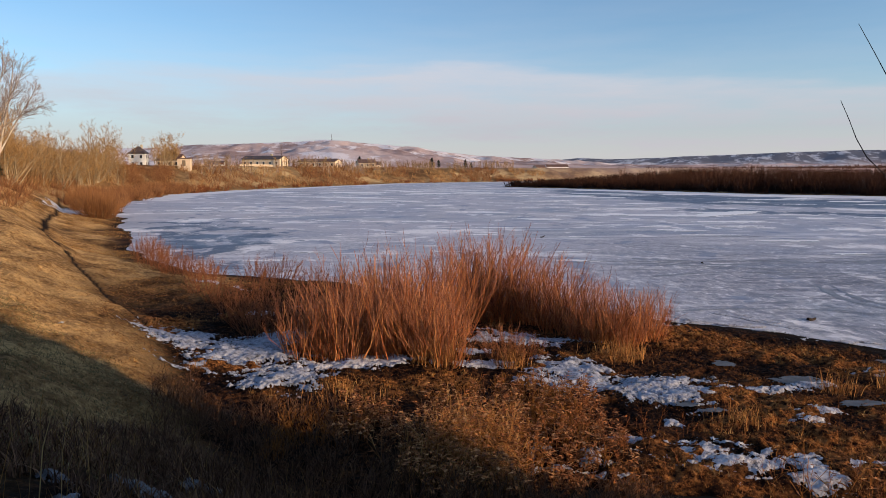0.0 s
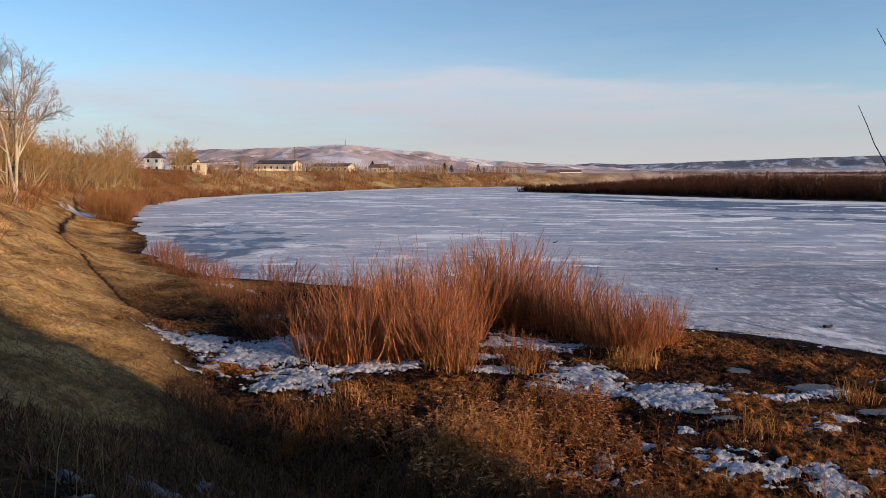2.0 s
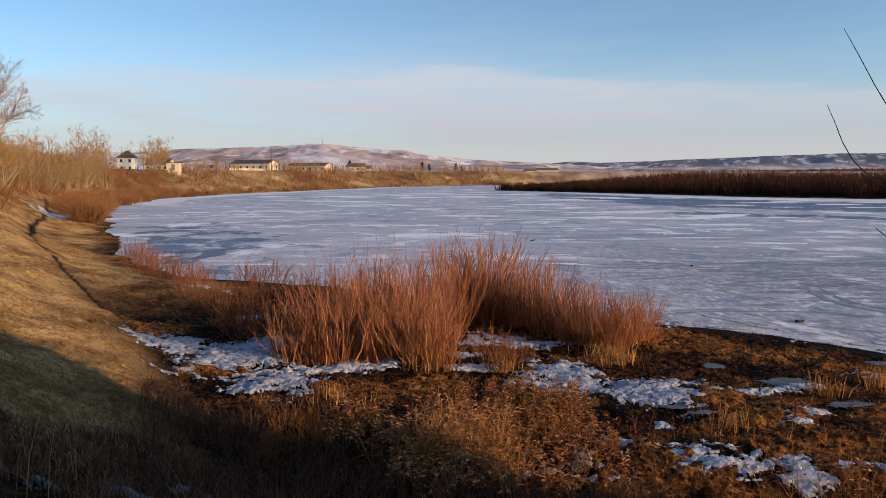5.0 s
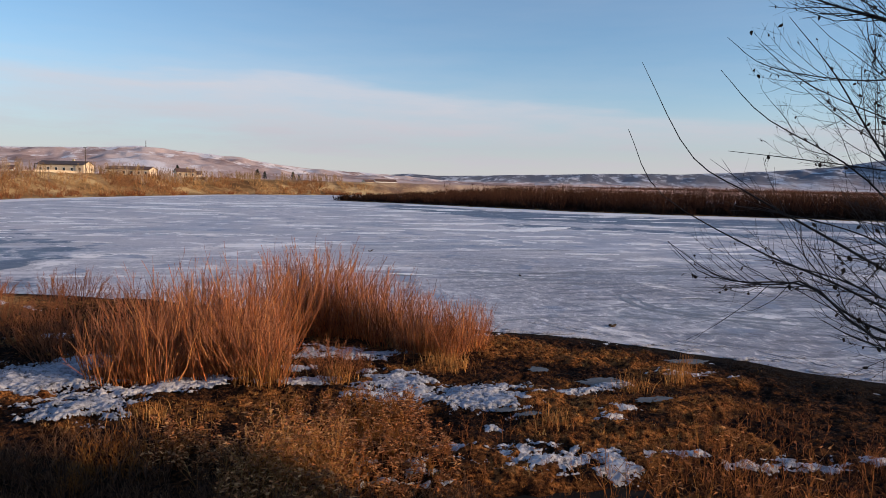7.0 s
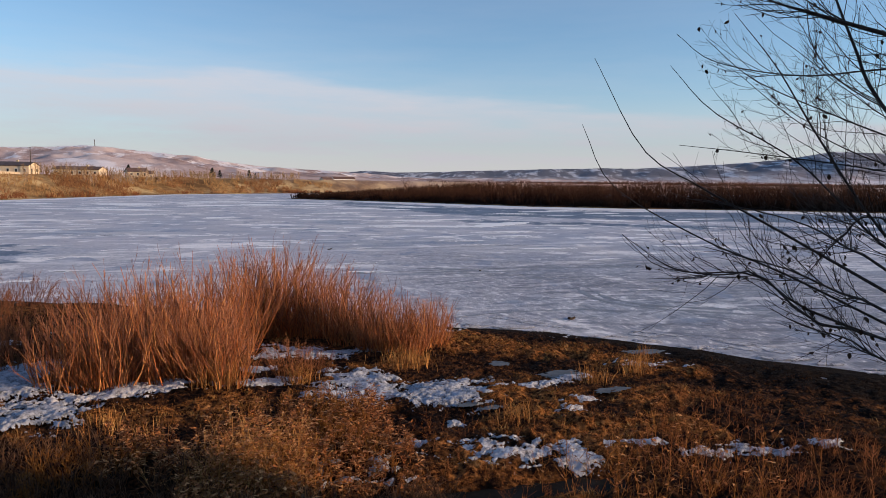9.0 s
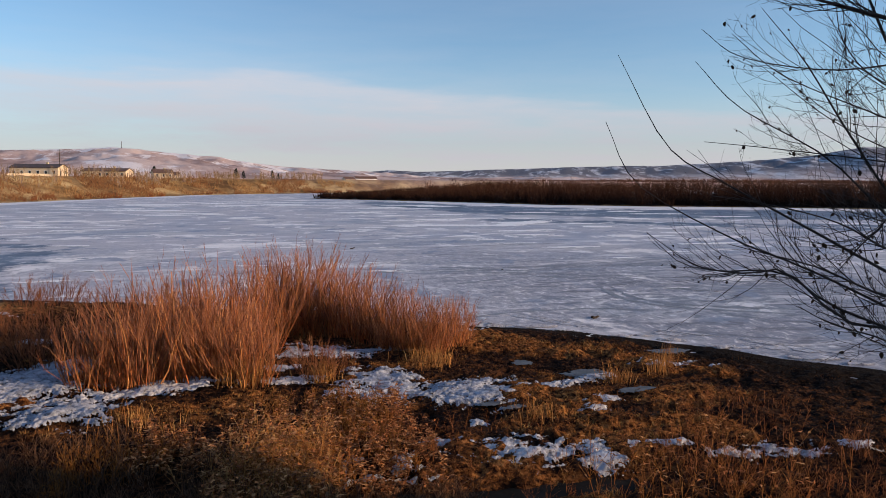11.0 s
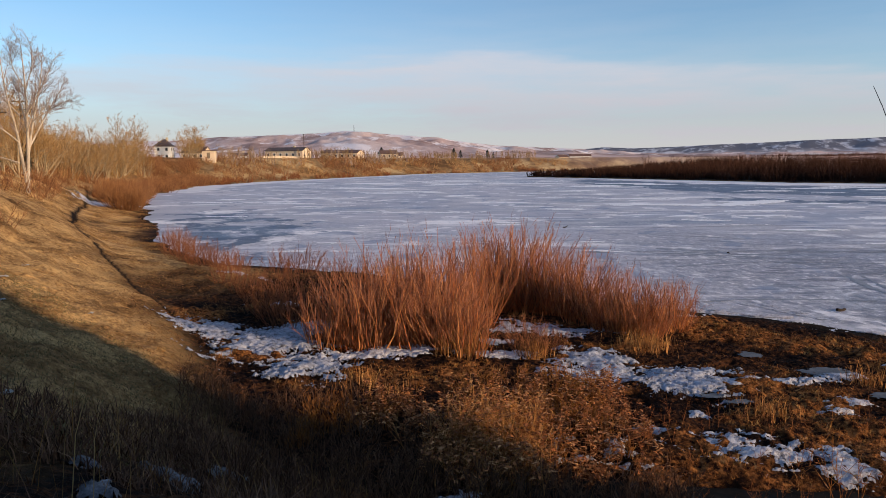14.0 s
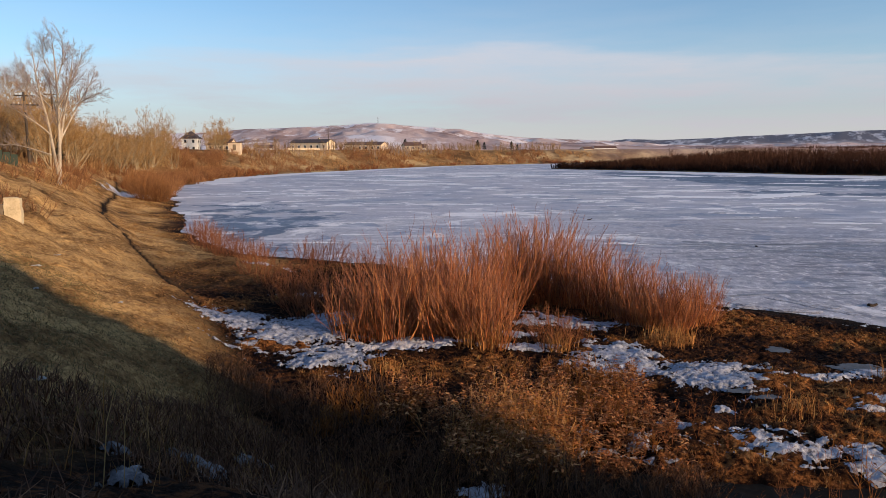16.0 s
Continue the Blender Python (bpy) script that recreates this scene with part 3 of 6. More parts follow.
for key, values in (("blue_ice", np.maximum(0.62 * lead, 0.95 * bar)), ("rim", rim), ("close", 0.15 + 0.85 * smooth(80, 32, away)), ("grit", smooth(4, 20, ix) * smooth(75, 35, away))):
    ice.data.attributes.new(key, "FLOAT", "POINT").data.foreach_set("value", values.astype(np.float32).ravel())
tagged(ice, "wide frozen river with grey ice and streaks of old snow", "ice", kind="structure")


# ---------------------------------------------------------------- shrubs and trees
def thing(name, label, category, group="", kind=""):
    return tagged(new(name), label, category, group, kind)


def stand(ob, x, y, turn=0.0, size=1.0, sink=0.0):
    z = float(ground_at(np.array([x]), np.array([y]))[0]) - sink
    ob.matrix_basis = pose(x, y, z, 0, 0, turn) @ Matrix.Scale(size, 4)
    return ob


def again(ob, x, y, turn=0.0, size=1.0, sink=0.0):
    return stand(copy_thing(ob, Matrix.Identity(4)), x, y, turn, size, sink)


def willow(seed, stems, spread, twig_each=5, thick=1.0, label="bare red-brown willow shrub on the river flat", fan=0.2, mats=None, fine=2):
    """A willow shrub one metre high: many thin shoots from one stool, forking above."""
    rng = np.random.default_rng(seed)
    ob = thing("willow_bush", label, "shrub", "willows on the flat")
    a, r = rng.uniform(0, 2 * np.pi, stems), np.sqrt(rng.uniform(0, 1, stems))
    start = np.stack([np.cos(a) * r * spread * 0.55, np.sin(a) * r * spread * 0.55, np.full(stems, -0.04)], 1)
    way = np.stack([np.cos(a) * r * fan, np.sin(a) * r * fan, np.ones(stems)], 1) + rng.normal(0, 0.11, (stems, 3)) * [1, 1, 0]
    length = rng.uniform(0.34, 1.06, stems) * (1.06 - 0.25 * r)
    p, q = shoots(rng, start, way, length, thick * rng.uniform(0.0024, 0.006, stems), 7, 0.12, 0.05, 0.3)
    s2, w2, l2, r2 = fork(rng, p, q, twig_each, 0.3, 0.92, 0.24, 0.36, length, 0.6)
    p2, q2 = shoots(rng, s2, w2, l2, np.maximum(r2, thick * 0.0016), 3, 0.12, 0.12, 0.5)
    s3, w3, l3, r3 = fork(rng, p2, q2, fine, 0.25, 1.0, 0.5, 0.5, l2, 0.7)
    p3, q3 = shoots(rng, s3, w3, l3, np.maximum(r3, thick * 0.0012), 2, 0.1, 0.15, 0.5)
    bark, tip = mats or (M_WILLOW, M_WILLOW_TIP)
    arrays_part("stem_clump", *tubes(p, q, 3), bark, ob)
    arrays_part("twig_crown", *join(tubes(p2, q2, 3), tubes(p3, q3, 3)), tip, ob)
    return ob


# the thicket in the middle of the flat
BUSHES = [(-3.95, 19.4, 2.3), (-3.35, 19.6, 2.6), (-2.75, 19.3, 2.7), (-2.1, 19.6, 2.3), (-1.5, 19.5, 2.9), (-0.9, 19.7, 2.7), (-0.45, 19.1, 2.6), (-0.05, 18.7, 2.2),
          (-3.3, 21.2, 2.5), (-2.4, 21.6, 3.4), (-1.6, 21.8, 2.8), (-0.8, 22.1, 3.5), (0.0, 22.6, 3.1), (0.7, 25.3, 3.5), (1.3, 25.7, 3.7), (2.0, 25.6, 3.7), (2.7, 25.8, 3.4), (3.3, 25.0, 3.1),
          (3.9, 24.4, 2.9), (4.4, 23.4, 2.7), (4.9, 22.5, 2.5), (5.4, 21.7, 2.3), (6.0, 21.4, 2.1), (6.6, 21.9, 2.1), (7.1, 22.6, 1.8),
          (-3.7, 19.1, 1.2), (-3.0, 19.0, 1.3), (-2.4, 19.1, 1.2), (-1.8, 19.1, 1.3), (-1.2, 19.2, 1.3), (-0.7, 19.0, 1.2), (4.6, 22.0, 1.3), (5.2, 21.3, 1.2), (5.8, 20.9, 1.1), (3.6, 24.0, 1.4), (2.4, 25.2, 1.5), (1.2, 25.0, 1.5)]
willows = [willow(40 + i, 100, 0.6, 4, 1.45, fan=0.34, fine=1) for i in range(4)]
for i, (x, y, h) in enumerate(BUSHES):
    (stand if i < 4 else again)(willows[i % 4], x, y, 67 * i, h)

M_LOWBARK = island_material("low_willow_bark", [(0.06, 0.026, 0.015), (0.24, 0.09, 0.04), (0.14, 0.055, 0.026)], 0.8)
M_LOWTWIG = island_material("low_willow_twigs", [(0.12, 0.045, 0.025), (0.36, 0.15, 0.07), (0.24, 0.09, 0.045)], 0.8)
# smaller ones round it and along the left shore
small = willow(51, 60, 0.9, 5, 1.8, "low sparse willow shrub with brown twigs by the shore", 0.55, (M_LOWBARK, M_LOWTWIG))
LOW = [(-3.4, 20.5, 1.5), (-2.5, 20.6, 1.6), (-1.6, 20.7, 1.6), (-0.7, 20.9, 1.5), (1.4, 26.4, 1.7), (2.6, 26.6, 1.6), (3.8, 25.4, 1.4), (4.8, 23.9, 1.3), (5.8, 22.6, 1.1), (-5.9, 21.6, 1.45), (-5.2, 22.8, 1.6), (-6.6, 22.8, 1.3), (-7.2, 23.8, 1.4), (-8.2, 26.4, 1.2), (-9.4, 27.6, 1.2), (-10.6, 29.2, 1.25), (-8.0, 29.4, 1.3), (-11.5, 31.6, 1.25),
       (-13.0, 33.4, 1.5), (-14.6, 36.0, 1.6), (-16.6, 38.6, 1.7), (-18.4, 41.6, 1.7), (-6.4, 31.6, 1.3), (-4.6, 30.8, 1.4), (1.8, 18.6, 1.15), (2.4, 18.9, 0.9),
       (-19.6, 45.0, 1.6), (-9.8, 34.6, 1.5), (-8.6, 34.9, 1.7), (-22.0, 49.0, 1.5), (-3.2, 31.2, 1.5), (-12.2, 35.0, 1.3)]
for i, (x, y, h) in enumerate(LOW):
    (stand if i < 1 else again)(small, x, y, 51 * i, h)


def curve_through(points, n=14):
    pts = np.array(points, float)
    pts = np.concatenate([[2 * pts[0] - pts[1]], pts, [2 * pts[-1] - pts[-2]]])
    out = []
    for u in np.linspace(0, len(pts) - 3 - 1e-6, n):
        i, f = int(u), u - int(u)
        a, b, c, d = pts[i:i + 4]
        out.append(0.5 * (2 * b + (c - a) * f + (2 * a - 5 * b + 4 * c - d) * f * f + (3 * b - a - 3 * c + d) * f ** 3))
    return np.array(out)


def tree(seed, height, name, label, limbs=16, girth=0.016, trunks=1, spread=0.7, reach=0.4, fine=6, lean=0.16, group="trees on the bank", mats=None, thin=1.0):
    """A bare tree: one or more stems, limbs, and a crown of fine twigs."""
    rng = np.random.default_rng(seed)
    ob = thing(name, label, "tree", group)
    bark, twig = mats or (M_BARK, M_TWIG)
    start = np.concatenate([[[0, 0, -0.3]], rng.normal(0, 0.012 * height, (trunks - 1, 3)) * [1, 1, 0] - [0, 0, 0.3]])
    way = np.concatenate([[[0.02, 0, 1]], rng.normal(0, lean, (trunks - 1, 3)) * [1, 1, 0] + [0, 0, 1]])
    length = height * np.concatenate([[1.0], rng.uniform(0.72, 0.95, trunks - 1)])
    p, q = shoots(rng, start, way, length, height * girth * np.concatenate([[1.0], rng.uniform(0.6, 0.9, trunks - 1)]), 8, 0.055 if trunks > 2 else 0.03, 0.03, 0.1)
    s, w, l, r = fork(rng, p, q, limbs, 0.16, 0.95, spread, reach, length, 0.5)
    p1, q1 = shoots(rng, s, w, l, r, 6, 0.1, 0.08, 0.2)
    s, w, l, r = fork(rng, p1, q1, 6, 0.2, 0.98, 0.6, 0.5, l, 0.6)
    p2, q2 = shoots(rng, s, w, l, np.maximum(r, height * 0.0007 * thin), 3, 0.12, 0.06, 0.3)
    s, w, l, r = fork(rng, p2, q2, fine, 0.15, 1.0, 0.6, 0.55, l, 0.6)
    p3, q3 = shoots(rng, s, w, l, np.maximum(r, height * 0.0006 * thin), 2, 0.12, 0.06, 0.5)
    arrays_part("trunk", *tubes(p, q, 7), bark, ob)
    arrays_part("limb_frame", *tubes(p1, q1, 4), bark, ob)
    arrays_part("crown", *join(tubes(p2, q2, 3), tubes(p3, q3, 3)), twig, ob, "fine bare twigs")
    return ob


def poplar():
    """The tall poplar: two diverging stems and long limbs, set out along the bank and in depth, and a fine crown."""
    rng = np.random.default_rng(5)
    ob = thing("poplar_tree", "tall bare poplar with pale forked trunk and wide twiggy crown", "tree", "trees on the bank")
    stems = [([(0.0, 0, -0.4), (0.2, 0, 2.7), (0.15, 0.2, 5.4), (0.05, 0.1, 7.6), (-0.1, -0.2, 9.9), (-0.35, 0, 12.3)], 0.16),
             ([(0.0, 0, 0.8), (-0.3, -0.2, 3.1), (-0.7, -0.5, 5.4), (-1.2, -0.6, 7.4), (-1.5, -0.9, 9.2), (-1.7, -0.9, 10.8)], 0.14),
             ([(0.2, 0, 3.0), (0.5, 0.4, 5.4), (0.9, 0.8, 7.9), (1.15, 0.9, 9.9), (1.2, 1.2, 11.4)], 0.1)]
    limbs = [([(-0.4, -0.2, 4.0), (-1.1, -1.2, 4.7), (-2.3, -2.0, 5.6), (-3.4, -2.4, 6.3)], 0.08), ([(-0.4, -0.2, 2.4), (-1.8, 0.6, 2.9), (-3.2, 1.2, 3.3), (-4.6, 1.6, 3.2)], 0.07),
             ([(0.2, 0, 3.5), (1.4, 1.0, 6.2), (2.4, 1.6, 8.2), (2.8, 1.7, 9.2)], 0.09), ([(-0.4, 0, 6.3), (-1.9, 1.2, 8.2), (-2.9, 1.8, 9.8)], 0.07),
             ([(0.1, 0.1, 6.4), (1.2, -1.2, 8.7), (2.0, -2.0, 10.8)], 0.07), ([(0.1, 0, 4.8), (0.6, -1.6, 7.0), (0.7, -2.6, 9.4)], 0.07), ([(0.1, 0.2, 5.6), (-0.4, 1.8, 7.8), (-0.5, 2.8, 9.8)], 0.07)]
    limbs += [([(-0.9, -0.5, 6.2), (-2.4, -1.6, 7.6), (-3.5, -2.2, 8.4)], 0.06), ([(0.6, 0.4, 5.9), (2.0, -0.4, 7.0), (3.1, -0.8, 7.6)], 0.06), ([(-0.1, 0, 8.6), (-0.9, 0.8, 10.4), (-1.0, 1.2, 12.0)], 0.05), ([(0.0, 0, 8.4), (0.5, -0.8, 10.4), (0.4, -1.0, 12.2)], 0.05)]
    stems, limbs = ([([(x + 0.07 * max(z - 2.0, 0.0), y, z) for x, y, z in pts], r) for pts, r in group] for group in (stems, limbs))
    for pts, r in stems:
        arrays_part("trunk", *tubes(curve_through(pts, 14)[None], np.linspace(r, 0.02, 14)[None], 8), M_BARK, ob)
    lines = np.array([curve_through(p, 12) for p, r in stems + limbs])
    wide = np.array([np.linspace(r, 0.014, 12) for p, r in stems + limbs])
    for line, w in list(zip(lines, wide))[3:]:
        arrays_part("limb", *tubes(line[None], w[None], 6), M_BARK, ob)
    long = np.full(len(lines), 6.0)
    s, w, l, r = fork(rng, lines, wide, 18, 0.3, 1.0, 0.55, 0.26, long, 0.5)
    p1, q1 = shoots(rng, s, w, l, np.clip(r, 0.012, 0.034), 5, 0.12, 0.09, 0.35)
    s, w, l, r = fork(rng, p1, q1, 6, 0.15, 1.0, 0.6, 0.6, l, 0.6)
    p2, q2 = shoots(rng, s, w, l, np.clip(r, 0.0075, 0.014), 3, 0.1, 0.03, 0.6)
    s, w, l, r = fork(rng, p2, q2, 4, 0.2, 1.0, 0.6, 0.6, l, 0.6)
    p3, q3 = shoots(rng, s, w, l, np.clip(r, 0.006, 0.008), 2, 0.1, 0.02, 0.7)
    arrays_part("crown", *join(tubes(p1, q1, 4), tubes(p2, q2, 3), tubes(p3, q3, 3)), M_TWIG_PALE, ob, "fine bare grey-brown twigs")
    return ob


stand(poplar(), -36.7, 55.0, 33.7)

kinds = [tree(60 + i, 1.0 * h, "bank_tree", "bare leaning tree with pale yellow-brown twigs on the bank", 9, 0.014, 4, 0.75, 0.4, 5, 0.34, thin=2.6, mats=(M_BANKBARK, M_TWIG)) for i, h in enumerate((8.0, 9.0, 7.0, 8.5))]
rng = np.random.default_rng(17)
placed = 0
spots = [(-36.5, 88, 1.0), (-35.2, 92, 1.05), (-38, 84, 1.0), (-37.4, 100, 1.2), (-39, 92, 1.2)]
for a0, a1, d0, d1, count, s0, s1 in ((-36.5, -30.0, 80, 125, 30, 0.85, 1.2), (-31.0, -27.2, 105, 160, 22, 0.85, 1.25), (-28.0, -25.9, 150, 200, 14, 0.95, 1.3),
                                      (-23.3, -21.7, 245, 275, 6, 1.15, 1.5), (-21.5, -16.0, 255, 300, 8, 0.5, 0.75), (-41.0, -34.5, 95, 140, 9, 0.9, 1.2), (-33.5, -26.5, 92, 125, 10, 0.5, 0.75), (-23.5, -21.9, 212, 244, 2, 1.0, 1.35), (-27.0, -25.4, 150, 190, 5, 0.8, 1.15)):
    spots += [(rng.uniform(a0, a1), rng.uniform(d0, d1), rng.uniform(s0, s1)) for _ in range(count)]
for a, d, s in spots:
    x, y = d * math.sin(radians(a)), d * math.cos(radians(a))
    if land(np.array([x]), np.array([y]))[2][0] < 4.0:
        continue
    (stand if placed < 4 else again)(kinds[placed % 4], x, y, 97 * placed, s)
    placed += 1


# ---------------------------------------------------------------- brush on the island and the banks
def brush(seed, places, low, high, width, mat, name, label, twigs=5, lean=0.13, tips=None, grow=lambda p: 1.0, clump=0, uneven=1.0):
    """A belt of bare brush: leaning stems with side twigs, one mesh."""
    rng = np.random.default_rng(seed)
    if clump:
        places = np.repeat(places[:len(places) // clump], clump, 0)
        off = rng.normal(0, min(0.3 * low, 0.8), places.shape)
        places = places + off
    n = len(places)
    z = ground_at(places[:, 0], places[:, 1])
    start = np.column_stack([places, z - 0.2])
    h = rng.uniform(low, high, n) * (1 + 0.6 * uneven * (fbm(places[:, 0] * 0.07, places[:, 1] * 0.07, seed) - 0.5)) * grow(places)
    width = width * np.clip(np.hypot(places[:, 0], places[:, 1]) / 130, 1, 3)
    way = rng.normal(0, lean, (n, 3)) * [1, 1, 0] + [0, 0, 1]
    if clump:
        way[:, :2] += off / min(low, 2.7) * 1.1
    p, q = shoots(rng, start, way, h, width, 3, 0.08, 0.0, 0.25)
    s, w, l, r = fork(rng, p, q, twigs, 0.2, 0.95, 0.45, 0.42, h, 0.8)
    p2, q2 = shoots(rng, s, w, l, np.maximum(r, np.repeat(width, twigs) * 0.4), 2, 0.1, 0.12, 0.3)
    if tips:
        ob = arrays_part(name, *tubes(p, q, 3), mat)
        arrays_part("twig_tops", *tubes(p2, q2, 3), tips, ob)
        return tagged(ob, label, "brush", kind="stuff")
    v, f = join(tubes(p, q, 3), tubes(p2, q2, 3))
    return tagged(arrays_part(name, v, f, mat), label, "brush", kind="stuff")


def scatter(rng, n, x0, x1, y0, y1, keep):
    x, y = rng.uniform(x0, x1, n), rng.uniform(y0, y1, n)
    z, shore, bank = land(x, y)
    ok = keep(x, y, shore, bank)
    return np.stack([x[ok], y[ok]], 1)


rng = np.random.default_rng(9)
isl = scatter(rng, 60000, 18, 330, 60, 300, lambda x, y, s, b: (s > 2.0) & (s < 24) & (b < -25) & (y > 40))[:16000]
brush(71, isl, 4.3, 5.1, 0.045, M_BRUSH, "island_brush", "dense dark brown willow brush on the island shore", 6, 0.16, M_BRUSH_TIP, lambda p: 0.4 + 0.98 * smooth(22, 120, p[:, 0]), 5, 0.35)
low_isl = scatter(rng, 60000, 18, 330, 60, 300, lambda x, y, s, b: (s > 1.2) & (s < 9) & (b < -25) & (y > 40))[:9000]
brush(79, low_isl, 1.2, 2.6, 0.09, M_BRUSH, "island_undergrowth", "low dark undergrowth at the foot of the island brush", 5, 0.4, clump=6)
tall = scatter(rng, 9000, 60, 420, 90, 320, lambda x, y, s, b: (s > 22) & (b < -25) & (fbm(x * 0.03, y * 0.03, 8) > 0.45))[:1500]
brush(72, tall, 5.0, 7.2, 0.04, M_BRUSH_DULL, "island_woodland", "taller bare trees standing behind the island brush", 8)
woods = scatter(rng, 40000, 40, 900, 330, 640, lambda x, y, s, b: (s > 6) & (b > 3) & (x > 0.3 * y) & (fbm(x * 0.012, y * 0.012, 34) > 0.36))[:6500]
brush(83, woods, 2.0, 4.2, 0.06, M_BRUSH_TIP, "far_woodland", "belt of bare brown woodland beyond the island", 6, 0.2, M_BRUSH_DULL, lambda p: 0.25 + 0.75 * smooth(0.3, 0.8, p[:, 0] / p[:, 1]))
rimb = scatter(rng, 90000, -100, 60, 95, 400, lambda x, y, s, b: (s > 0.6) & (s < 7) & (y > 95) & (x < 60) & (b > -30) & (fbm(x * 0.09, y * 0.09, 37) > 0.52))[:1700]
brush(78, rimb, 0.7, 2.0, 0.045, M_BRUSH_RED, "shore_brush", "reddish brown willow brush along the far shore", 5, 0.25, clump=10)
edge = scatter(rng, 60000, -110, 60, 95, 400, lambda x, y, s, b: (s > 1.0) & (b > -8) & (b < 19) & (fbm(x * 0.06, y * 0.06, 31) > 0.5))[:7000]
brush(73, edge, 0.7, 1.9, 0.035, M_BRUSH_LIT, "bank_brush", "orange-brown dry brush covering the river bank", 5, 0.34, clump=3)
scrub = scatter(rng, 60000, -110, 60, 95, 400, lambda x, y, s, b: (s > 1.0) & (b > -6) & (b < 22) & (fbm(x * 0.045, y * 0.045, 38) > 0.55))[:4500]
brush(80, scrub, 0.8, 2.4, 0.04, M_BRUSH_BROWN, "bank_scrub", "dark brown leafless scrub in clumps on the far bank", 5, 0.34, clump=4)
row = scatter(rng, 90000, -130, 260, 230, 520, lambda x, y, s, b: (b > 12) & (b < 60) & (fbm(x * 0.08, y * 0.08, 39) > 0.42 + 0.12 * (np.degrees(np.arctan2(x, y)) < -7.8)) & (np.degrees(np.arctan2(x, y)) > -18) & (np.degrees(np.arctan2(x, y)) < 6) & (fbm(x * 0.05, y * 0.05, 33) > 0.46))[:620]
brush(74, row, 2.4, 5.0, 0.035, M_TWIG_GREY, "bank_saplings", "rows of thin bare saplings along the far bank", 7, 0.1)
under = scatter(rng, 30000, -105, -40, 60, 185, lambda x, y, s, b: (b > 6) & (b < 45) & (np.degrees(np.arctan2(x, y)) < -26.2) & ((np.degrees(np.arctan2(x, y)) > -34.6) | (np.hypot(x, y) > 84)))[:5000]
brush(77, under, 2.6, 6.6, 0.05, M_TWIG, "woodland_undergrowth", "tangled brown undergrowth beneath the bank trees", 6, 0.4, M_TWIG_GREY)
thick = scatter(rng, 30000, -90, -28, 52, 140, lambda x, y, s, b: (b > 2.5) & (b < 26) & (np.degrees(np.arctan2(x, y)) < -27) & ((np.degrees(np.arctan2(x, y)) > -34.6) | (np.hypot(x, y) > 84)) & (fbm(x * 0.09, y * 0.09, 36) > 0.46))[:2600]
brush(82, thick, 0.8, 2.6, 0.035, M_BRUSH_BROWN, "wood_edge_scrub", "brown scrub along the foot of the bank wood", 6, 0.3, clump=10)
mid = scatter(rng, 60000, -70, -17, 26, 140, lambda x, y, s, b: (b > 1.5 + 3 * (y < 58)) & (b < 30) & (fbm(x * 0.12, y * 0.12, 35) > 0.52))[:2200]
brush(75, mid, 0.5, 1.5, 0.025, M_BRUSH_BROWN, "slope_brush", "low dry brush on the grassy slope", 6, 0.3, clump=11)
# brush out of view, added to soften the edge of the rise's shadow
cast = scatter(rng, 8000, 14, 46, -12, 12, lambda x, y, s, b: (b > 5) & (np.abs(11.6 - y - 0.56 * x - 4.6) < 2.6))[:500]
brush(76, cast, 1.5, 3.5, 0.02, M_BRUSH, "crest_brush", "unseen bare brush added along the crest to break up its shadow edge", 6, 0.25)

young = scatter(rng, 60000, -120, 30, 200, 345, lambda x, y, s, b: (b > 7) & (b < 22) & (np.degrees(np.arctan2(x, y)) > -20) & (np.degrees(np.arctan2(x, y)) < -4) & (fbm(x * 0.07, y * 0.07, 43) > 0.5))[:150]
brush(86, young, 3.0, 6.0, 0.035, M_TWIG, "young_birches", "thin pale young trees in front of the far houses", 9, 0.09, M_TWIG_PALE)
belt = scatter(rng, 60000, -84, -44, 96, 200, lambda x, y, s, b: (s > 0.5) & (s < 6.5) & (b > -12) & (np.degrees(np.arctan2(x, y)) < -20.8))[:3200]
brush(84, belt, 1.5, 2.7, 0.04, M_BRUSH_BROWN, "shore_thicket", "dense orange-brown willow thicket along the foot of the bank", 6, 0.25, clump=10)
mound = scatter(rng, 60000, -100, -60, 140, 215, lambda x, y, s, b: (b > 3) & (b < 16) & (np.abs(np.degrees(np.arctan2(x, y)) + 24.0) < 1.9) & (fbm(x * 0.1, y * 0.1, 41) > 0.45))[:900]
brush(85, mound, 1.8, 4.0, 0.04, M_BRUSH_BROWN, "bank_thicket", "tall brown thicket on the bank below the white house", 6, 0.28, clump=8)

# the round shrub by the bend of the shore
round_mats = (island_material("round_shrub_bark", [(0.16, 0.07, 0.03), (0.28, 0.13, 0.05)], 0.8), island_material("round_shrub_twigs", [(0.24, 0.11, 0.045), (0.38, 0.18, 0.07)], 0.8))
rnd = willow(81, 210, 1.0, 6, 2.5, "dense rounded brown shrub at the water's edge", 0.75, round_mats, 1)
stand(rnd, -41.2, 79.5, 0, 3.2)
again(rnd, -46.5, 88.0, 80, 3.4)
again(rnd, -52.0, 98.0, 160, 3.6)
again(rnd, -56.5, 108.0, 200, 3.4)


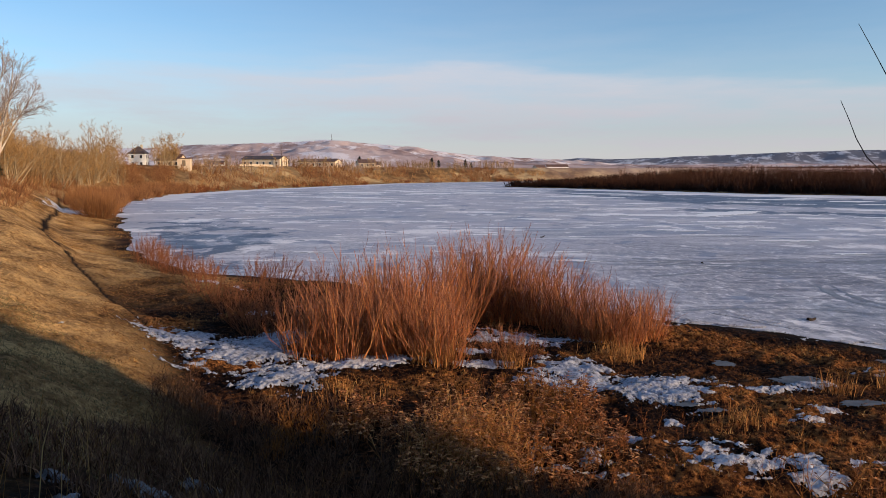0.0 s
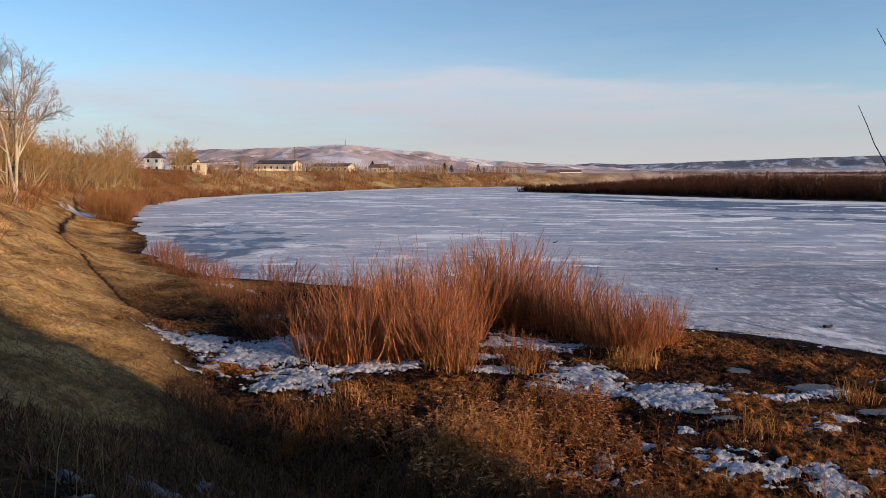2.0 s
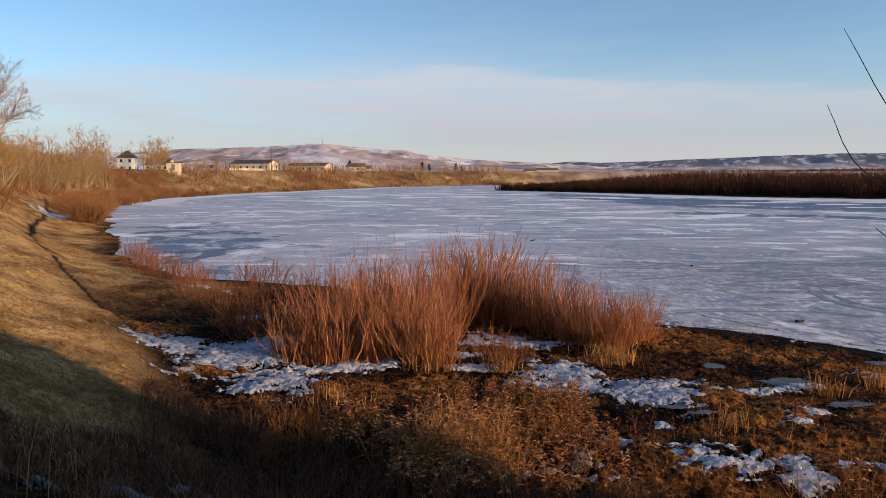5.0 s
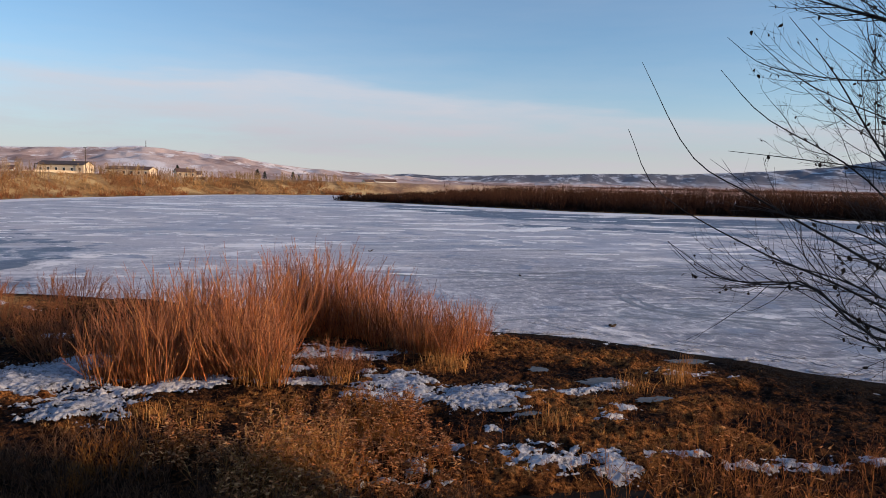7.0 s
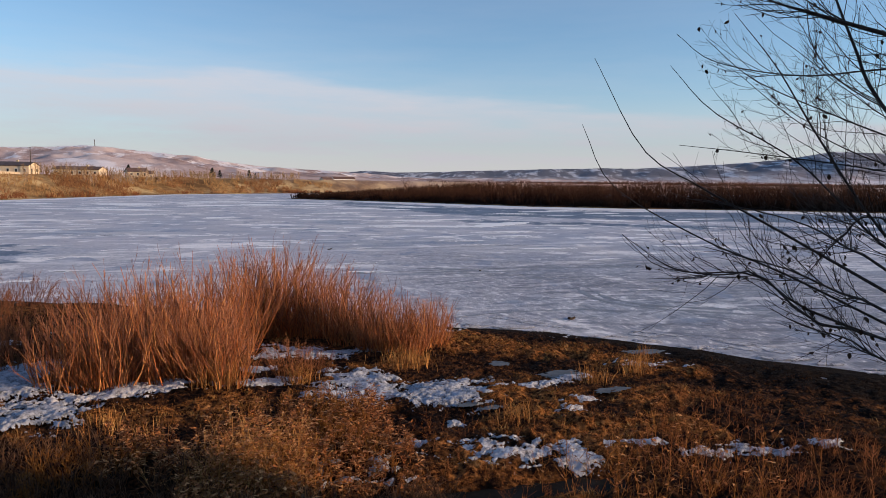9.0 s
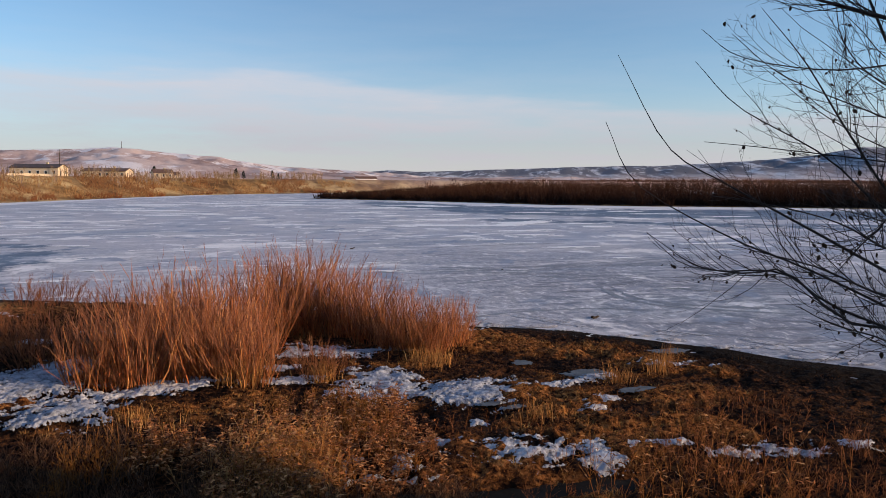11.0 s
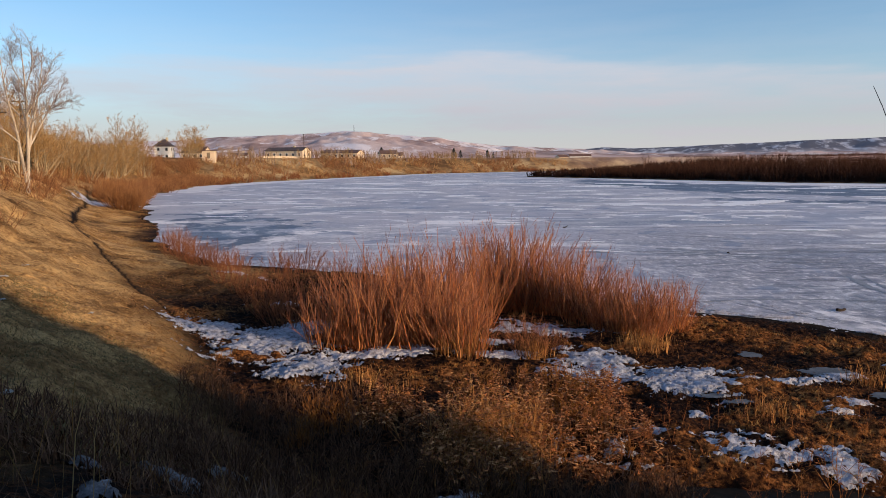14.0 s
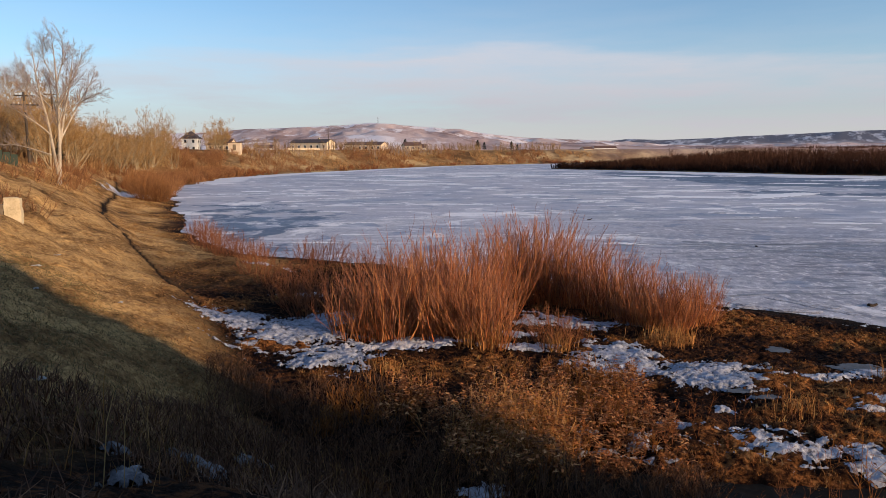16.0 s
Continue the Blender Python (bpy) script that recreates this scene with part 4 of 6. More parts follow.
# ---------------------------------------------------------------- near tree with its branches over the view
near = thing("near_tree", "leafless tree with thin dark branches and a few withered leaves", "tree")
rng = np.random.default_rng(23)
base_z = float(ground_at(np.array([5.3]), np.array([2.9]))[0])
trunk_line = curve_through([(5.3, 2.9, base_z - 0.3), (5.25, 2.9, 5.2), (5.1, 2.95, 7.4), (5.2, 3.1, 11.0)], 12)
arrays_part("trunk", *tubes(trunk_line[None], np.linspace(0.12, 0.03, 12)[None], 9), M_DARKBARK, near)
LOW_BOUGHS = [
    ([(5.25, 2.9, 4.75), (4.51, 4.32, 5.60), (4.11, 4.94, 6.00), (3.76, 5.34, 6.35), (3.42, 5.67, 7.20)], 0.024),
    ([(5.25, 2.9, 4.6), (4.41, 4.14, 5.28), (3.96, 4.67, 5.55), (3.39, 5.22, 6.00), (3.14, 5.37, 6.55)], 0.02),
    ([(5.25, 2.9, 4.65), (4.36, 3.87, 5.05), (3.98, 4.14, 5.33), (3.50, 4.41, 5.34), (3.14, 4.67, 5.61)], 0.022),
    ([(5.25, 2.9, 4.9), (4.79, 3.69, 5.56), (4.46, 4.22, 6.20), (4.04, 4.75, 6.64), (3.75, 4.97, 7.04)], 0.02),
    ([(5.2, 2.9, 5.9), (4.61, 3.60, 6.13), (4.02, 4.24, 6.27), (3.59, 4.60, 6.34)], 0.013),
]
MID_BOUGHS = [
    ([(5.15, 2.95, 6.8), (4.82, 3.82, 6.90), (4.57, 4.39, 6.92), (4.22, 4.99, 7.11), (4.02, 5.27, 7.39)], 0.016),
    ([(5.2, 2.9, 5.95), (4.68, 3.67, 6.39), (4.48, 3.91, 6.54), (4.06, 4.33, 6.85), (3.78, 4.57, 7.19)], 0.014),
    ([(5.25, 2.9, 4.7), (4.87, 3.76, 5.64), (4.62, 4.20, 6.40), (4.45, 4.51, 7.00), (4.20, 4.74, 7.46)], 0.026),
    ([(5.1, 2.95, 6.75), (4.50, 3.58, 7.08), (4.11, 3.87, 7.26), (3.91, 4.07, 7.38), (3.36, 4.47, 7.70)], 0.035),
]
HIGH_BOUGHS = [
    ([(5.2, 2.9, 5.3), (4.83, 3.81, 6.59), (4.71, 4.02, 7.10), (4.56, 4.27, 7.90), (4.46, 4.37, 8.60)], 0.034),
    ([(5.15, 2.9, 6.1), (4.68, 3.84, 6.67), (4.42, 4.12, 7.08), (4.36, 4.17, 7.60)], 0.012),
    ([(5.2, 2.9, 5.9), (4.92, 3.85, 6.19), (4.61, 4.36, 6.52), (4.28, 4.81, 7.01)], 0.014),
    ([(5.25, 2.9, 4.5), (4.75, 3.59, 4.73), (4.54, 3.84, 4.85), (4.26, 4.12, 5.00)], 0.012),
    ([(5.2, 2.9, 5.2), (4.91, 3.57, 5.50), (4.66, 3.97, 5.75), (4.36, 4.37, 5.85)], 0.014),
]
MORE_BOUGHS = [
    ([(5.25, 2.9, 4.55), (4.06, 3.09, 5.23), (3.98, 3.36, 5.31), (3.88, 3.72, 5.43), (3.72, 4.08, 5.5), (3.58, 4.27, 5.55)], 0.02),
    ([(5.25, 2.9, 4.5), (3.89, 2.94, 5.1), (3.79, 3.38, 5.12), (3.71, 3.8, 5.39), (3.6, 4.03, 5.35), (3.46, 4.28, 5.35), (3.33, 4.51, 5.39), (3.19, 4.75, 5.61)], 0.018),
    ([(5.25, 2.9, 4.7), (4.0, 3.06, 5.5), (4.02, 3.36, 5.61), (3.98, 3.65, 5.74), (3.82, 4.02, 5.84), (3.56, 4.44, 5.91)], 0.018),
    ([(5.25, 2.9, 4.4), (3.79, 2.86, 4.99), (3.8, 3.12, 5.06), (3.74, 3.42, 5.09), (3.68, 3.65, 5.17)], 0.014),
    ([(5.2, 2.9, 5.2), (4.08, 3.15, 5.81), (4.0, 3.39, 5.68), (3.96, 3.56, 5.47), (3.89, 3.67, 5.26)], 0.013),
]
lines, wide = [], []
for i, (pts, r) in enumerate(LOW_BOUGHS + MORE_BOUGHS + MID_BOUGHS + HIGH_BOUGHS):
    line = curve_through(pts, 16)
    taper = np.linspace(r * 0.6, 0.0022, 16)
    arrays_part("branch", *tubes(line[None], taper[None], 6), M_DARKBARK, near)
    lines.append(line)
    wide.append(taper)
lines, wide = np.array(lines), np.array(wide)
lengths = np.linalg.norm(np.diff(lines, axis=1), axis=2).sum(1)
tip_s, tip_w, tip_l, tip_r = fork(rng, lines[:2], wide[:2], 9, 0.15, 0.48, 0.6, 0.18, lengths[:2], 0.5)
low_s, low_w, low_l, low_r = fork(rng, lines[2:10], wide[2:10], 15, 0.2, 0.72, 0.6, 0.2, lengths[2:10], 0.5)
s, w, l, r = fork(rng, lines[10:], wide[10:], 16, 0.15, 0.72, 0.6, 0.27, lengths[10:], 0.5)
s, w, l, r = (np.concatenate(c) for c in ((tip_s, low_s, s), (tip_w, low_w, w), (tip_l, low_l, l), (tip_r, low_r, r)))
p1, q1 = shoots(rng, s, w, l, np.clip(r, 0.0017, 0.0042), 6, 0.11, 0.1, 0.35)
s, w, l, r = fork(rng, p1, q1, 5, 0.2, 0.95, 0.7, 0.5, l, 0.6)
p2, q2 = shoots(rng, s, w, l * 0.8, np.clip(r, 0.0014, 0.003), 4, 0.1, 0.12, 0.5)
arrays_part("twig_crown", *join(tubes(p1, q1, 4), tubes(p2, q2, 3)), M_DARKBARK, near)
M_LEAF = material("withered_leaf", [(0.035, 0.02, 0.014), (0.08, 0.045, 0.025)], 30, 0.8, 0.4)
leaf_mesh = []
for k in range(3):
    g = np.random.default_rng(k)
    u = np.linspace(0, 1, 6)
    mid = np.stack([0.1 * np.sin(u * 3 + k), np.zeros(6), -u], 1)
    half = 0.32 * np.sin(np.pi * np.clip(u * 0.92 + 0.06, 0, 1)) ** 0.8
    left = mid + np.stack([0.5 * half, half, 0.15 * half * (k - 1)], 1)
    right = mid + np.stack([0.6 * half, -half, 0.1 * half], 1)
    v = np.stack([left, mid, right], 1).reshape(-1, 3)
    f = [(3 * i + j, 3 * i + j + 1, 3 * i + j + 4, 3 * i + j + 3) for i in range(5) for j in (0, 1)]
    me = mesh_of("leaf", v, f)
    me.materials.append(M_LEAF)
    leaf_mesh.append(me)
ends = np.concatenate([p1[:, 2:].reshape(-1, 3), p2[:, 1:3].reshape(-1, 3)])
for i, k in enumerate(rng.choice(len(ends), 260, replace=False)):
    ob = new("leaf", leaf_mesh[i % 3])
    ob.parent = near
    size = rng.uniform(0.018, 0.048)
    ob.matrix_basis = pose(*ends[k], rng.normal(0, 30), rng.normal(0, 30), rng.uniform(0, 360)) @ Matrix.Scale(size, 4)


# ---------------------------------------------------------------- snow lying on the flat and on the ice
def snow_patch(name, label, x, y, rx, ry, turn=0.0, seed=0, thick=0.02, rag=1.0, cell=0.03, mat=None, on_ice=False, group="snow patches", lift=0.035):
    """A ragged remnant of snow that thins out at its edge."""
    cell = max(cell, (rx * ry) ** 0.5 / (20 if on_ice else 70))
    nx, ny = int(rx * 1.5 / cell) + 2, int(ry * 1.5 / cell) + 2
    nx, ny = min(nx, 150), min(ny, 150)
    u, v = np.meshgrid(np.linspace(-1.5, 1.5, 2 * nx + 1), np.linspace(-1.5, 1.5, 2 * ny + 1), indexing="ij")
    c, s = math.cos(radians(turn)), math.sin(radians(turn))
    px, py = x + u * rx * c - v * ry * s, y + u * rx * s + v * ry * c
    fx, fy = (u * rx, v * ry)
    body = 1 - np.sqrt(u * u + v * v)
    size = (rx * ry) ** 0.5
    stretchy = max(1.0, (rx / ry) ** 0.5)
    n1 = fbm(fx / size * 1.3 / stretchy + seed * 3.7, fy / size * 1.3 * stretchy + seed * 1.9, seed, 3) - 0.5
    n2 = fbm(fx * 2.8 / stretchy + seed, fy * 3.8, seed + 7, 6, 0.8) - 0.5
    n3 = fbm(px * 3.2, py * 4.6, seed + 13, 5, 0.75) - 0.5
    mask = body + rag * n1 + rag * (1.5 if on_ice else 1.7) * n2 + (0.0 if on_ice else 2.1 * n3 - 0.02)
    base = np.full(px.shape, 0.004) if on_ice else land(px, py, False)[0] + lift
    lump = fbm(px * 8, py * 13, seed + 3, 4, 0.75)
    h = base + thick * (smooth(-0.05, 0.25, mask) * (0.25 + 1.6 * lump)) - (0.012 * (mask < 0.02) if on_ice else 0.08 * (1 - smooth(-0.05, 0.85, mask)) - 0.04 * (fbm(px * 13, py * 19, seed + 21, 4, 0.8) - 0.5))
    keep = mask > -0.02
    cellok = keep[:-1, :-1] & keep[1:, :-1] & keep[1:, 1:] & keep[:-1, 1:]
    idx = np.arange(px.size).reshape(px.shape)
    f = np.stack([idx[:-1, :-1], idx[1:, :-1], idx[1:, 1:], idx[:-1, 1:]], -1)[cellok]
    used, f2 = np.unique(f, return_inverse=True)
    if len(used) < 4:
        return None
    verts = np.stack([px, py, h], -1).reshape(-1, 3)[used] - [x, y, 0]
    ob = arrays_part(name, verts, f2.reshape(-1, 4), mat or M_SNOW)
    ob.location = (x, y, 0)
    return tagged(ob, label, "snow", group)


# greyer, bluer snow tone for the left and middle patches
M_SNOW_GREY = material("grey_blue_snow", [(0.03, 0.026, 0.026), (0.11, 0.115, 0.13), (0.33, 0.345, 0.41), (0.44, 0.455, 0.53), (0.56, 0.56, 0.62)], 5.0, 0.6, 0.8, 6)
# darker snow tone for the four patches on the near bank
M_SNOW_DARK = material("dark_snow", [(0.02, 0.017, 0.016), (0.07, 0.066, 0.07), (0.17, 0.165, 0.18), (0.26, 0.255, 0.28)], 6.0, 0.7, 0.8, 5)
OLD = "patch of old crusted snow on the muddy flat"
PATCHES = [(-8.2, 20.9, 1.9, 0.75, -38), (-5.9, 19.2, 1.7, 1.5, -30), (-5.1, 20.9, 1.0, 1.2, 0), (-2.4, 18.4, 1.9, 0.6, 4), (-4.3, 16.9, 1.1, 0.8, -20), (2.6, 21.9, 2.0, 0.7, -8), (1.2, 18.5, 0.75, 0.3, 0),
           (3.5, 18.0, 1.0, 1.1, 0), (4.6, 16.5, 2.0, 0.95, -12), (5.7, 15.6, 0.9, 0.75, 0), (6.2, 17.1, 0.9, 0.35, 0), (8.1, 16.3, 0.95, 0.35, -6)]
MORE = [(9.4, 16.7, 0.7, 0.3, 0), (8.7, 14.7, 0.75, 0.32, 10), (7.9, 14.1, 0.42, 0.16, 0), (4.9, 12.5, 0.75, 0.42, 0), (5.4, 11.8, 0.75, 0.42, 0), (7.05, 12.0, 0.7, 0.55, 0), (6.8, 11.3, 0.5, 0.36, 0),
        (1.9, 12.4, 0.24, 0.3, 0), (2.8, 12.1, 0.28, 0.36, 0), (3.1, 11.5, 0.5, 0.13, 0), (2.1, 11.7, 0.55, 0.12, 0), (3.8, 13.0, 0.45, 0.18, 0), (5.0, 14.0, 0.25, 0.18, 0)]
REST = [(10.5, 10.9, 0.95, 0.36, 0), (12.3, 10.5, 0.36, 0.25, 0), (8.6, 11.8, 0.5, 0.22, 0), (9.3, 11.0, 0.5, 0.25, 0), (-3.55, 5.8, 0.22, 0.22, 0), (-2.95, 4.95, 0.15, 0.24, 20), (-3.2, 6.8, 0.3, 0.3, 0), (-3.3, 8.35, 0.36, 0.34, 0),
        (-0.1, 10.0, 0.3, 0.25, 0), (-46.6, 83.5, 2.2, 6.0, 20), (12.7, 18.0, 1.1, 0.4, -20), (-10.6, 31.5, 1.5, 0.35, -20), (-7.4, 25.4, 0.9, 0.4, 0), (0.6, 19.9, 0.9, 0.3, 0), (-3.4, 26.8, 1.6, 0.5, 0)]
for i, (x, y, rx, ry, turn) in enumerate(PATCHES + MORE + REST):
    snow_patch("snow_patch", OLD, x, y, rx * (0.85 if 29 <= i <= 32 else 1.14), ry * (0.85 if 29 <= i <= 32 else 1.14), turn, i + 1, rag=0.75 if i < 5 else 1.8 if 29 <= i <= 32 else 1.0, mat=M_SNOW_GREY if i in (0, 1, 2, 4, 5, 7, 8, 9, 10) else M_SNOW_DARK if 29 <= i <= 32 else M_SNOW, lift=0.09 if i < 5 else 0.058)

# slush and snow left along the rim of the ice
rng = np.random.default_rng(88)
for i in range(34):
    x = rng.uniform(3.5, 21.0)
    ys = np.linspace(12, 34, 1200)
    y = float(ys[np.argmax(land(np.full(1200, x), ys)[1] < rng.uniform(-0.55, 0.1))])
    snow_patch("snow_patch", "thin ragged snow along the rim of the ice", x, y, rng.uniform(0.25, 0.8), rng.uniform(0.08, 0.2), rng.uniform(-30, -8), 200 + i, 0.04, 1.2, 0.02, M_SNOW, True)

M_DRIFT = material("wind_snow", [(0.86, 0.85, 0.87), (0.92, 0.91, 0.93), (0.95, 0.94, 0.95)], 0.6, 0.6, 0.15, 8)
DRIFT = "long streak of wind-blown snow on the ice"
snow_patch("snow_drift", DRIFT, 28.0, 90.3, 10.5, 1.9, -14, 101, 0.05, 0.3, 0.2, M_DRIFT, True, "drifts on the ice")
snow_patch("snow_drift", DRIFT, 40.0, 93.8, 9.5, 2.2, 39, 102, 0.05, 0.3, 0.2, M_DRIFT, True, "drifts on the ice")
rng = np.random.default_rng(5)
for i in range(120):
    d = rng.uniform(38, 210)
    a = radians(rng.uniform(-21, 40))
    x, y = d * math.sin(a), d * math.cos(a)
    if land(np.array([x]), np.array([y]))[1][0] > -4 - d * 0.03:
        continue
    snow_patch("snow_drift", DRIFT, x, y, rng.uniform(0.02, 0.055) * d, rng.uniform(0.004, 0.009) * d * (0.6 + d / 90), rng.normal(0, 6), 110 + i, 0.022, 0.8, 0.3, M_DRIFT, True, "drifts on the ice")

FRINGE = "ragged crust of snow on the ice along the shore"
rng = np.random.default_rng(15)
for i in range(30):
    a = radians(rng.uniform(2, 54))
    d = np.linspace(12, 60, 400)
    inside = land(d * math.sin(a), d * math.cos(a))[1] < 0
    d0 = d[np.argmax(inside)] + rng.uniform(0.5, 2.4)
    snow_patch("snow_crust", FRINGE, d0 * math.sin(a), d0 * math.cos(a), rng.uniform(0.3, 0.8), rng.uniform(0.1, 0.24), -40 - 20 * rng.uniform(), 260 + i, 0.014, 2.2, 0.025, M_SNOW, True, "snow crusts along the shore")

# things frozen into the ice
M_DEBRIS = material("wet_driftwood", [(0.02, 0.016, 0.013), (0.05, 0.035, 0.025), (0.09, 0.06, 0.04)], 6, 0.8, 0.8)


def drift_log(x, y, length, thick, turn):
    ob = thing("drift_log", "dark waterlogged log frozen into the river ice", "log")
    rng = np.random.default_rng(int(x * 10))
    p, q = shoots(rng, [[-length / 2, 0, thick * 0.5]], [[1, 0, 0.02]], [length], [thick], 8, 0.22, 0.0, 0.5)
    arrays_part("log", *tubes(p, q, 8), M_DEBRIS, ob)
    s, w, l, r = fork(rng, p, q, 3, 0.2, 0.9, 0.9, 0.3, np.array([length]), 0.5)
    p, q = shoots(rng, s, w, l, r, 4, 0.1, 0.05)
    arrays_part("limb_stub", *tubes(p, q, 5), M_DEBRIS, ob)
    ob.matrix_basis = pose(x, y, 0.0, 0, 0, turn)
    return ob


drift_log(14.9, 26.4, 0.42, 0.085, 10)
drift_log(17.0, 43.0, 0.4, 0.05, 30)
drift_log(9.0, 60.0, 0.5, 0.06, 0)


M_TRACK = material("trodden_ice", [(0.12, 0.13, 0.16), (0.22, 0.24, 0.28), (0.34, 0.35, 0.4)], 2.0, 0.6, 0.8)


def wheel_track(points, width, label="dark curved vehicle track scraped into the snowy ice"):
    """A shallow broken ribbon along a curve on the ice."""
    line = curve_through(points, 60)
    side = unit(np.gradient(line, axis=0)) @ np.array([[0, 1.0, 0], [-1.0, 0, 0], [0, 0, 0]])
    w = width * np.clip(2.4 * fbm(line[:, 0] * 1.3, line[:, 1] * 1.3, 90) - 0.5, 0.12, 1.6)[:, None]
    v = np.stack([line - side * w, line - side * w * 0.3 + [0, 0, 0.006], line + side * w * 0.3 + [0, 0, 0.006], line + side * w], 1).reshape(-1, 3)
    f = np.array([(4 * i + j, 4 * i + j + 1, 4 * i + j + 5, 4 * i + j + 4) for i in range(59) for j in range(3)])
    ob = arrays_part("wheel_track", v, f, M_TRACK)
    ob.location.z = 0.008
    return tagged(ob, label, "track", "tracks on the ice")


for shift in (0.0, 1.5):
    wheel_track([(13.0, 44.0 + shift, 0), (18.0, 42.5 + shift, 0), (24.0, 43.5 + shift, 0), (34.0, 45.0 + shift, 0)], 0.26)
    wheel_track([(19.6 + shift * 0.5, 34.5, 0), (18.9 + shift * 0.5, 30.5, 0), (20.4 + shift * 0.6, 27.6 + shift * 0.3, 0), (26.0, 24.0 + shift, 0), (34.0, 20.0 + shift, 0)], 0.24)
    wheel_track([(21.0, 36.0 + shift, 0), (26.0, 31.5 + shift, 0), (34.0, 28.0 + shift, 0), (44.0, 26.0 + shift, 0)], 0.14)


rng = np.random.default_rng(77)
for i in range(16):
    x, y, turn = rng.uniform(11, 40), rng.uniform(27, 62), radians(rng.uniform(-28, 8))
    if land(np.array([x]), np.array([y]))[1][0] > -3:
        continue
    span = rng.uniform(2.5, 9)
    dx, dy, bow = span * math.cos(turn), span * math.sin(turn), rng.normal(0, 0.9)
    wheel_track([(x - dx, y - dy, 0), (x - 0.3 * dx, y - 0.3 * dy + bow, 0), (x + 0.4 * dx, y + 0.4 * dy + bow * 0.8, 0), (x + dx, y + dy, 0)], rng.uniform(0.1, 0.24), "faint dark scrape across the scuffed ice")


# ---------------------------------------------------------------- grass and weeds
def flats(x, y, s, b):
    return (s > 0.25 + 3.0 * (x > 6) * fbm(x * 0.8, y * 0.8, 77)) & (b < 1.5)


rng = np.random.default_rng(31)
M_RUST = island_material("rust_grass", [(0.1, 0.036, 0.011), (0.37, 0.155, 0.041), (0.22, 0.084, 0.023), (0.46, 0.22, 0.064)], 0.9)
M_CLOD = island_material("mud_clods", [(0.004, 0.003, 0.003), (0.03, 0.016, 0.01), (0.01, 0.006, 0.005), (0.06, 0.028, 0.014)], 0.9)
M_TUSSOCK = island_material("coarse_tussock", [(0.09, 0.044, 0.018), (0.42, 0.23, 0.08), (0.21, 0.105, 0.038), (0.55, 0.33, 0.125)], 0.9)
# dead leaves kept bright to carry sunlight beyond the shadow's edge
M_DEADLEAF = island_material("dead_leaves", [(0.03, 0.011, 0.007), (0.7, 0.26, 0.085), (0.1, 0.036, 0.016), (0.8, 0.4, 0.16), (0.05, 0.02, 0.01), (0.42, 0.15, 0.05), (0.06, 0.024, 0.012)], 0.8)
M_GOLD = island_material("golden_grass", [(0.36, 0.15, 0.045), (0.62, 0.3, 0.095), (0.16, 0.062, 0.022), (0.72, 0.41, 0.15)], 0.85)
# olive turf whose dull tone partly stands in for shade on the slope
M_TURF_SHADE = island_material("olive_turf", [(0.1, 0.078, 0.036), (0.25, 0.19, 0.085), (0.16, 0.12, 0.056), (0.32, 0.24, 0.108)], 0.95)
# the same weeds with sunlight put into their colour
M_WEED_LIT = island_material("weeds_lit_tone", [(0.05, 0.02, 0.011), (0.32, 0.115, 0.042), (0.12, 0.045, 0.02), (0.48, 0.195, 0.075)], 0.85)
M_LITTER = island_material("leaf_litter", [(0.03, 0.013, 0.008), (0.15, 0.06, 0.021), (0.3, 0.135, 0.044), (0.06, 0.025, 0.012), (0.2, 0.08, 0.026)], 0.85)


def tufts(name, label, places, each, low, high, spread, width, mat, lean=0.6):
    n = len(places)
    who = np.repeat(np.arange(n), each)
    at = places[who] + rng.normal(0, spread, (len(who), 2))
    foot = np.column_stack([at, ground_at(at[:, 0], at[:, 1]) - 0.02])
    tall = (rng.uniform(low, high, n)[who]) * rng.uniform(0.5, 1.1, len(who))
    v, f = blades(rng, foot, tall, tall * rng.uniform(0.1, lean, len(who)), width * rng.uniform(0.6, 1.3, len(who)))
    return tagged(arrays_part(name, v, f, mat), label, "grass", kind="stuff")


def clear_of_snow(p, factor=0.85):
    ok = np.ones(len(p), bool)
    for x, y, rx, ry, turn in PATCHES + MORE + REST:
        c, s = math.cos(radians(turn)), math.sin(radians(turn))
        dx, dy = p[:, 0] - x, p[:, 1] - y
        ok &= ((dx * c + dy * s) / rx) ** 2 + ((-dx * s + dy * c) / ry) ** 2 > factor
    return p[ok]


spots = clear_of_snow(scatter(rng, 40000, -14, 22, 9, 34, lambda x, y, s, b: flats(x, y, s, b) & (fbm(x * 0.55, y * 0.55, 41) > 0.52)))
tufts("flat_grass", "brown dead grass tussocks on the muddy flat", spots[:3600], 9, 0.03, 0.1, 0.14, 0.008, M_LITTER, 1.8)
spots = clear_of_snow(scatter(rng, 24000, -10, 24, 9, 28, lambda x, y, s, b: flats(x, y, s, b) & (matted(x, y) > 0.3)))
tufts("orange_grass", "patches of rust-coloured dead grass on the flat", spots[:6500], 10, 0.03, 0.11, 0.12, 0.007, M_RUST, 1.6)
tufts("straw_grass", "pale straw tussocks among the mud", spots[::5][:420], 9, 0.06, 0.2, 0.08, 0.007, M_STRAW, 1.2)
spots = scatter(rng, 60000, -34, 8, 8, 50, lambda x, y, s, b: (b > 0.5) & (np.hypot(x, y) > 9) & (outline(x, y, PATH) > 0.35))
near_first = spots[np.argsort(np.hypot(spots[:, 0], spots[:, 1]))][:9000]
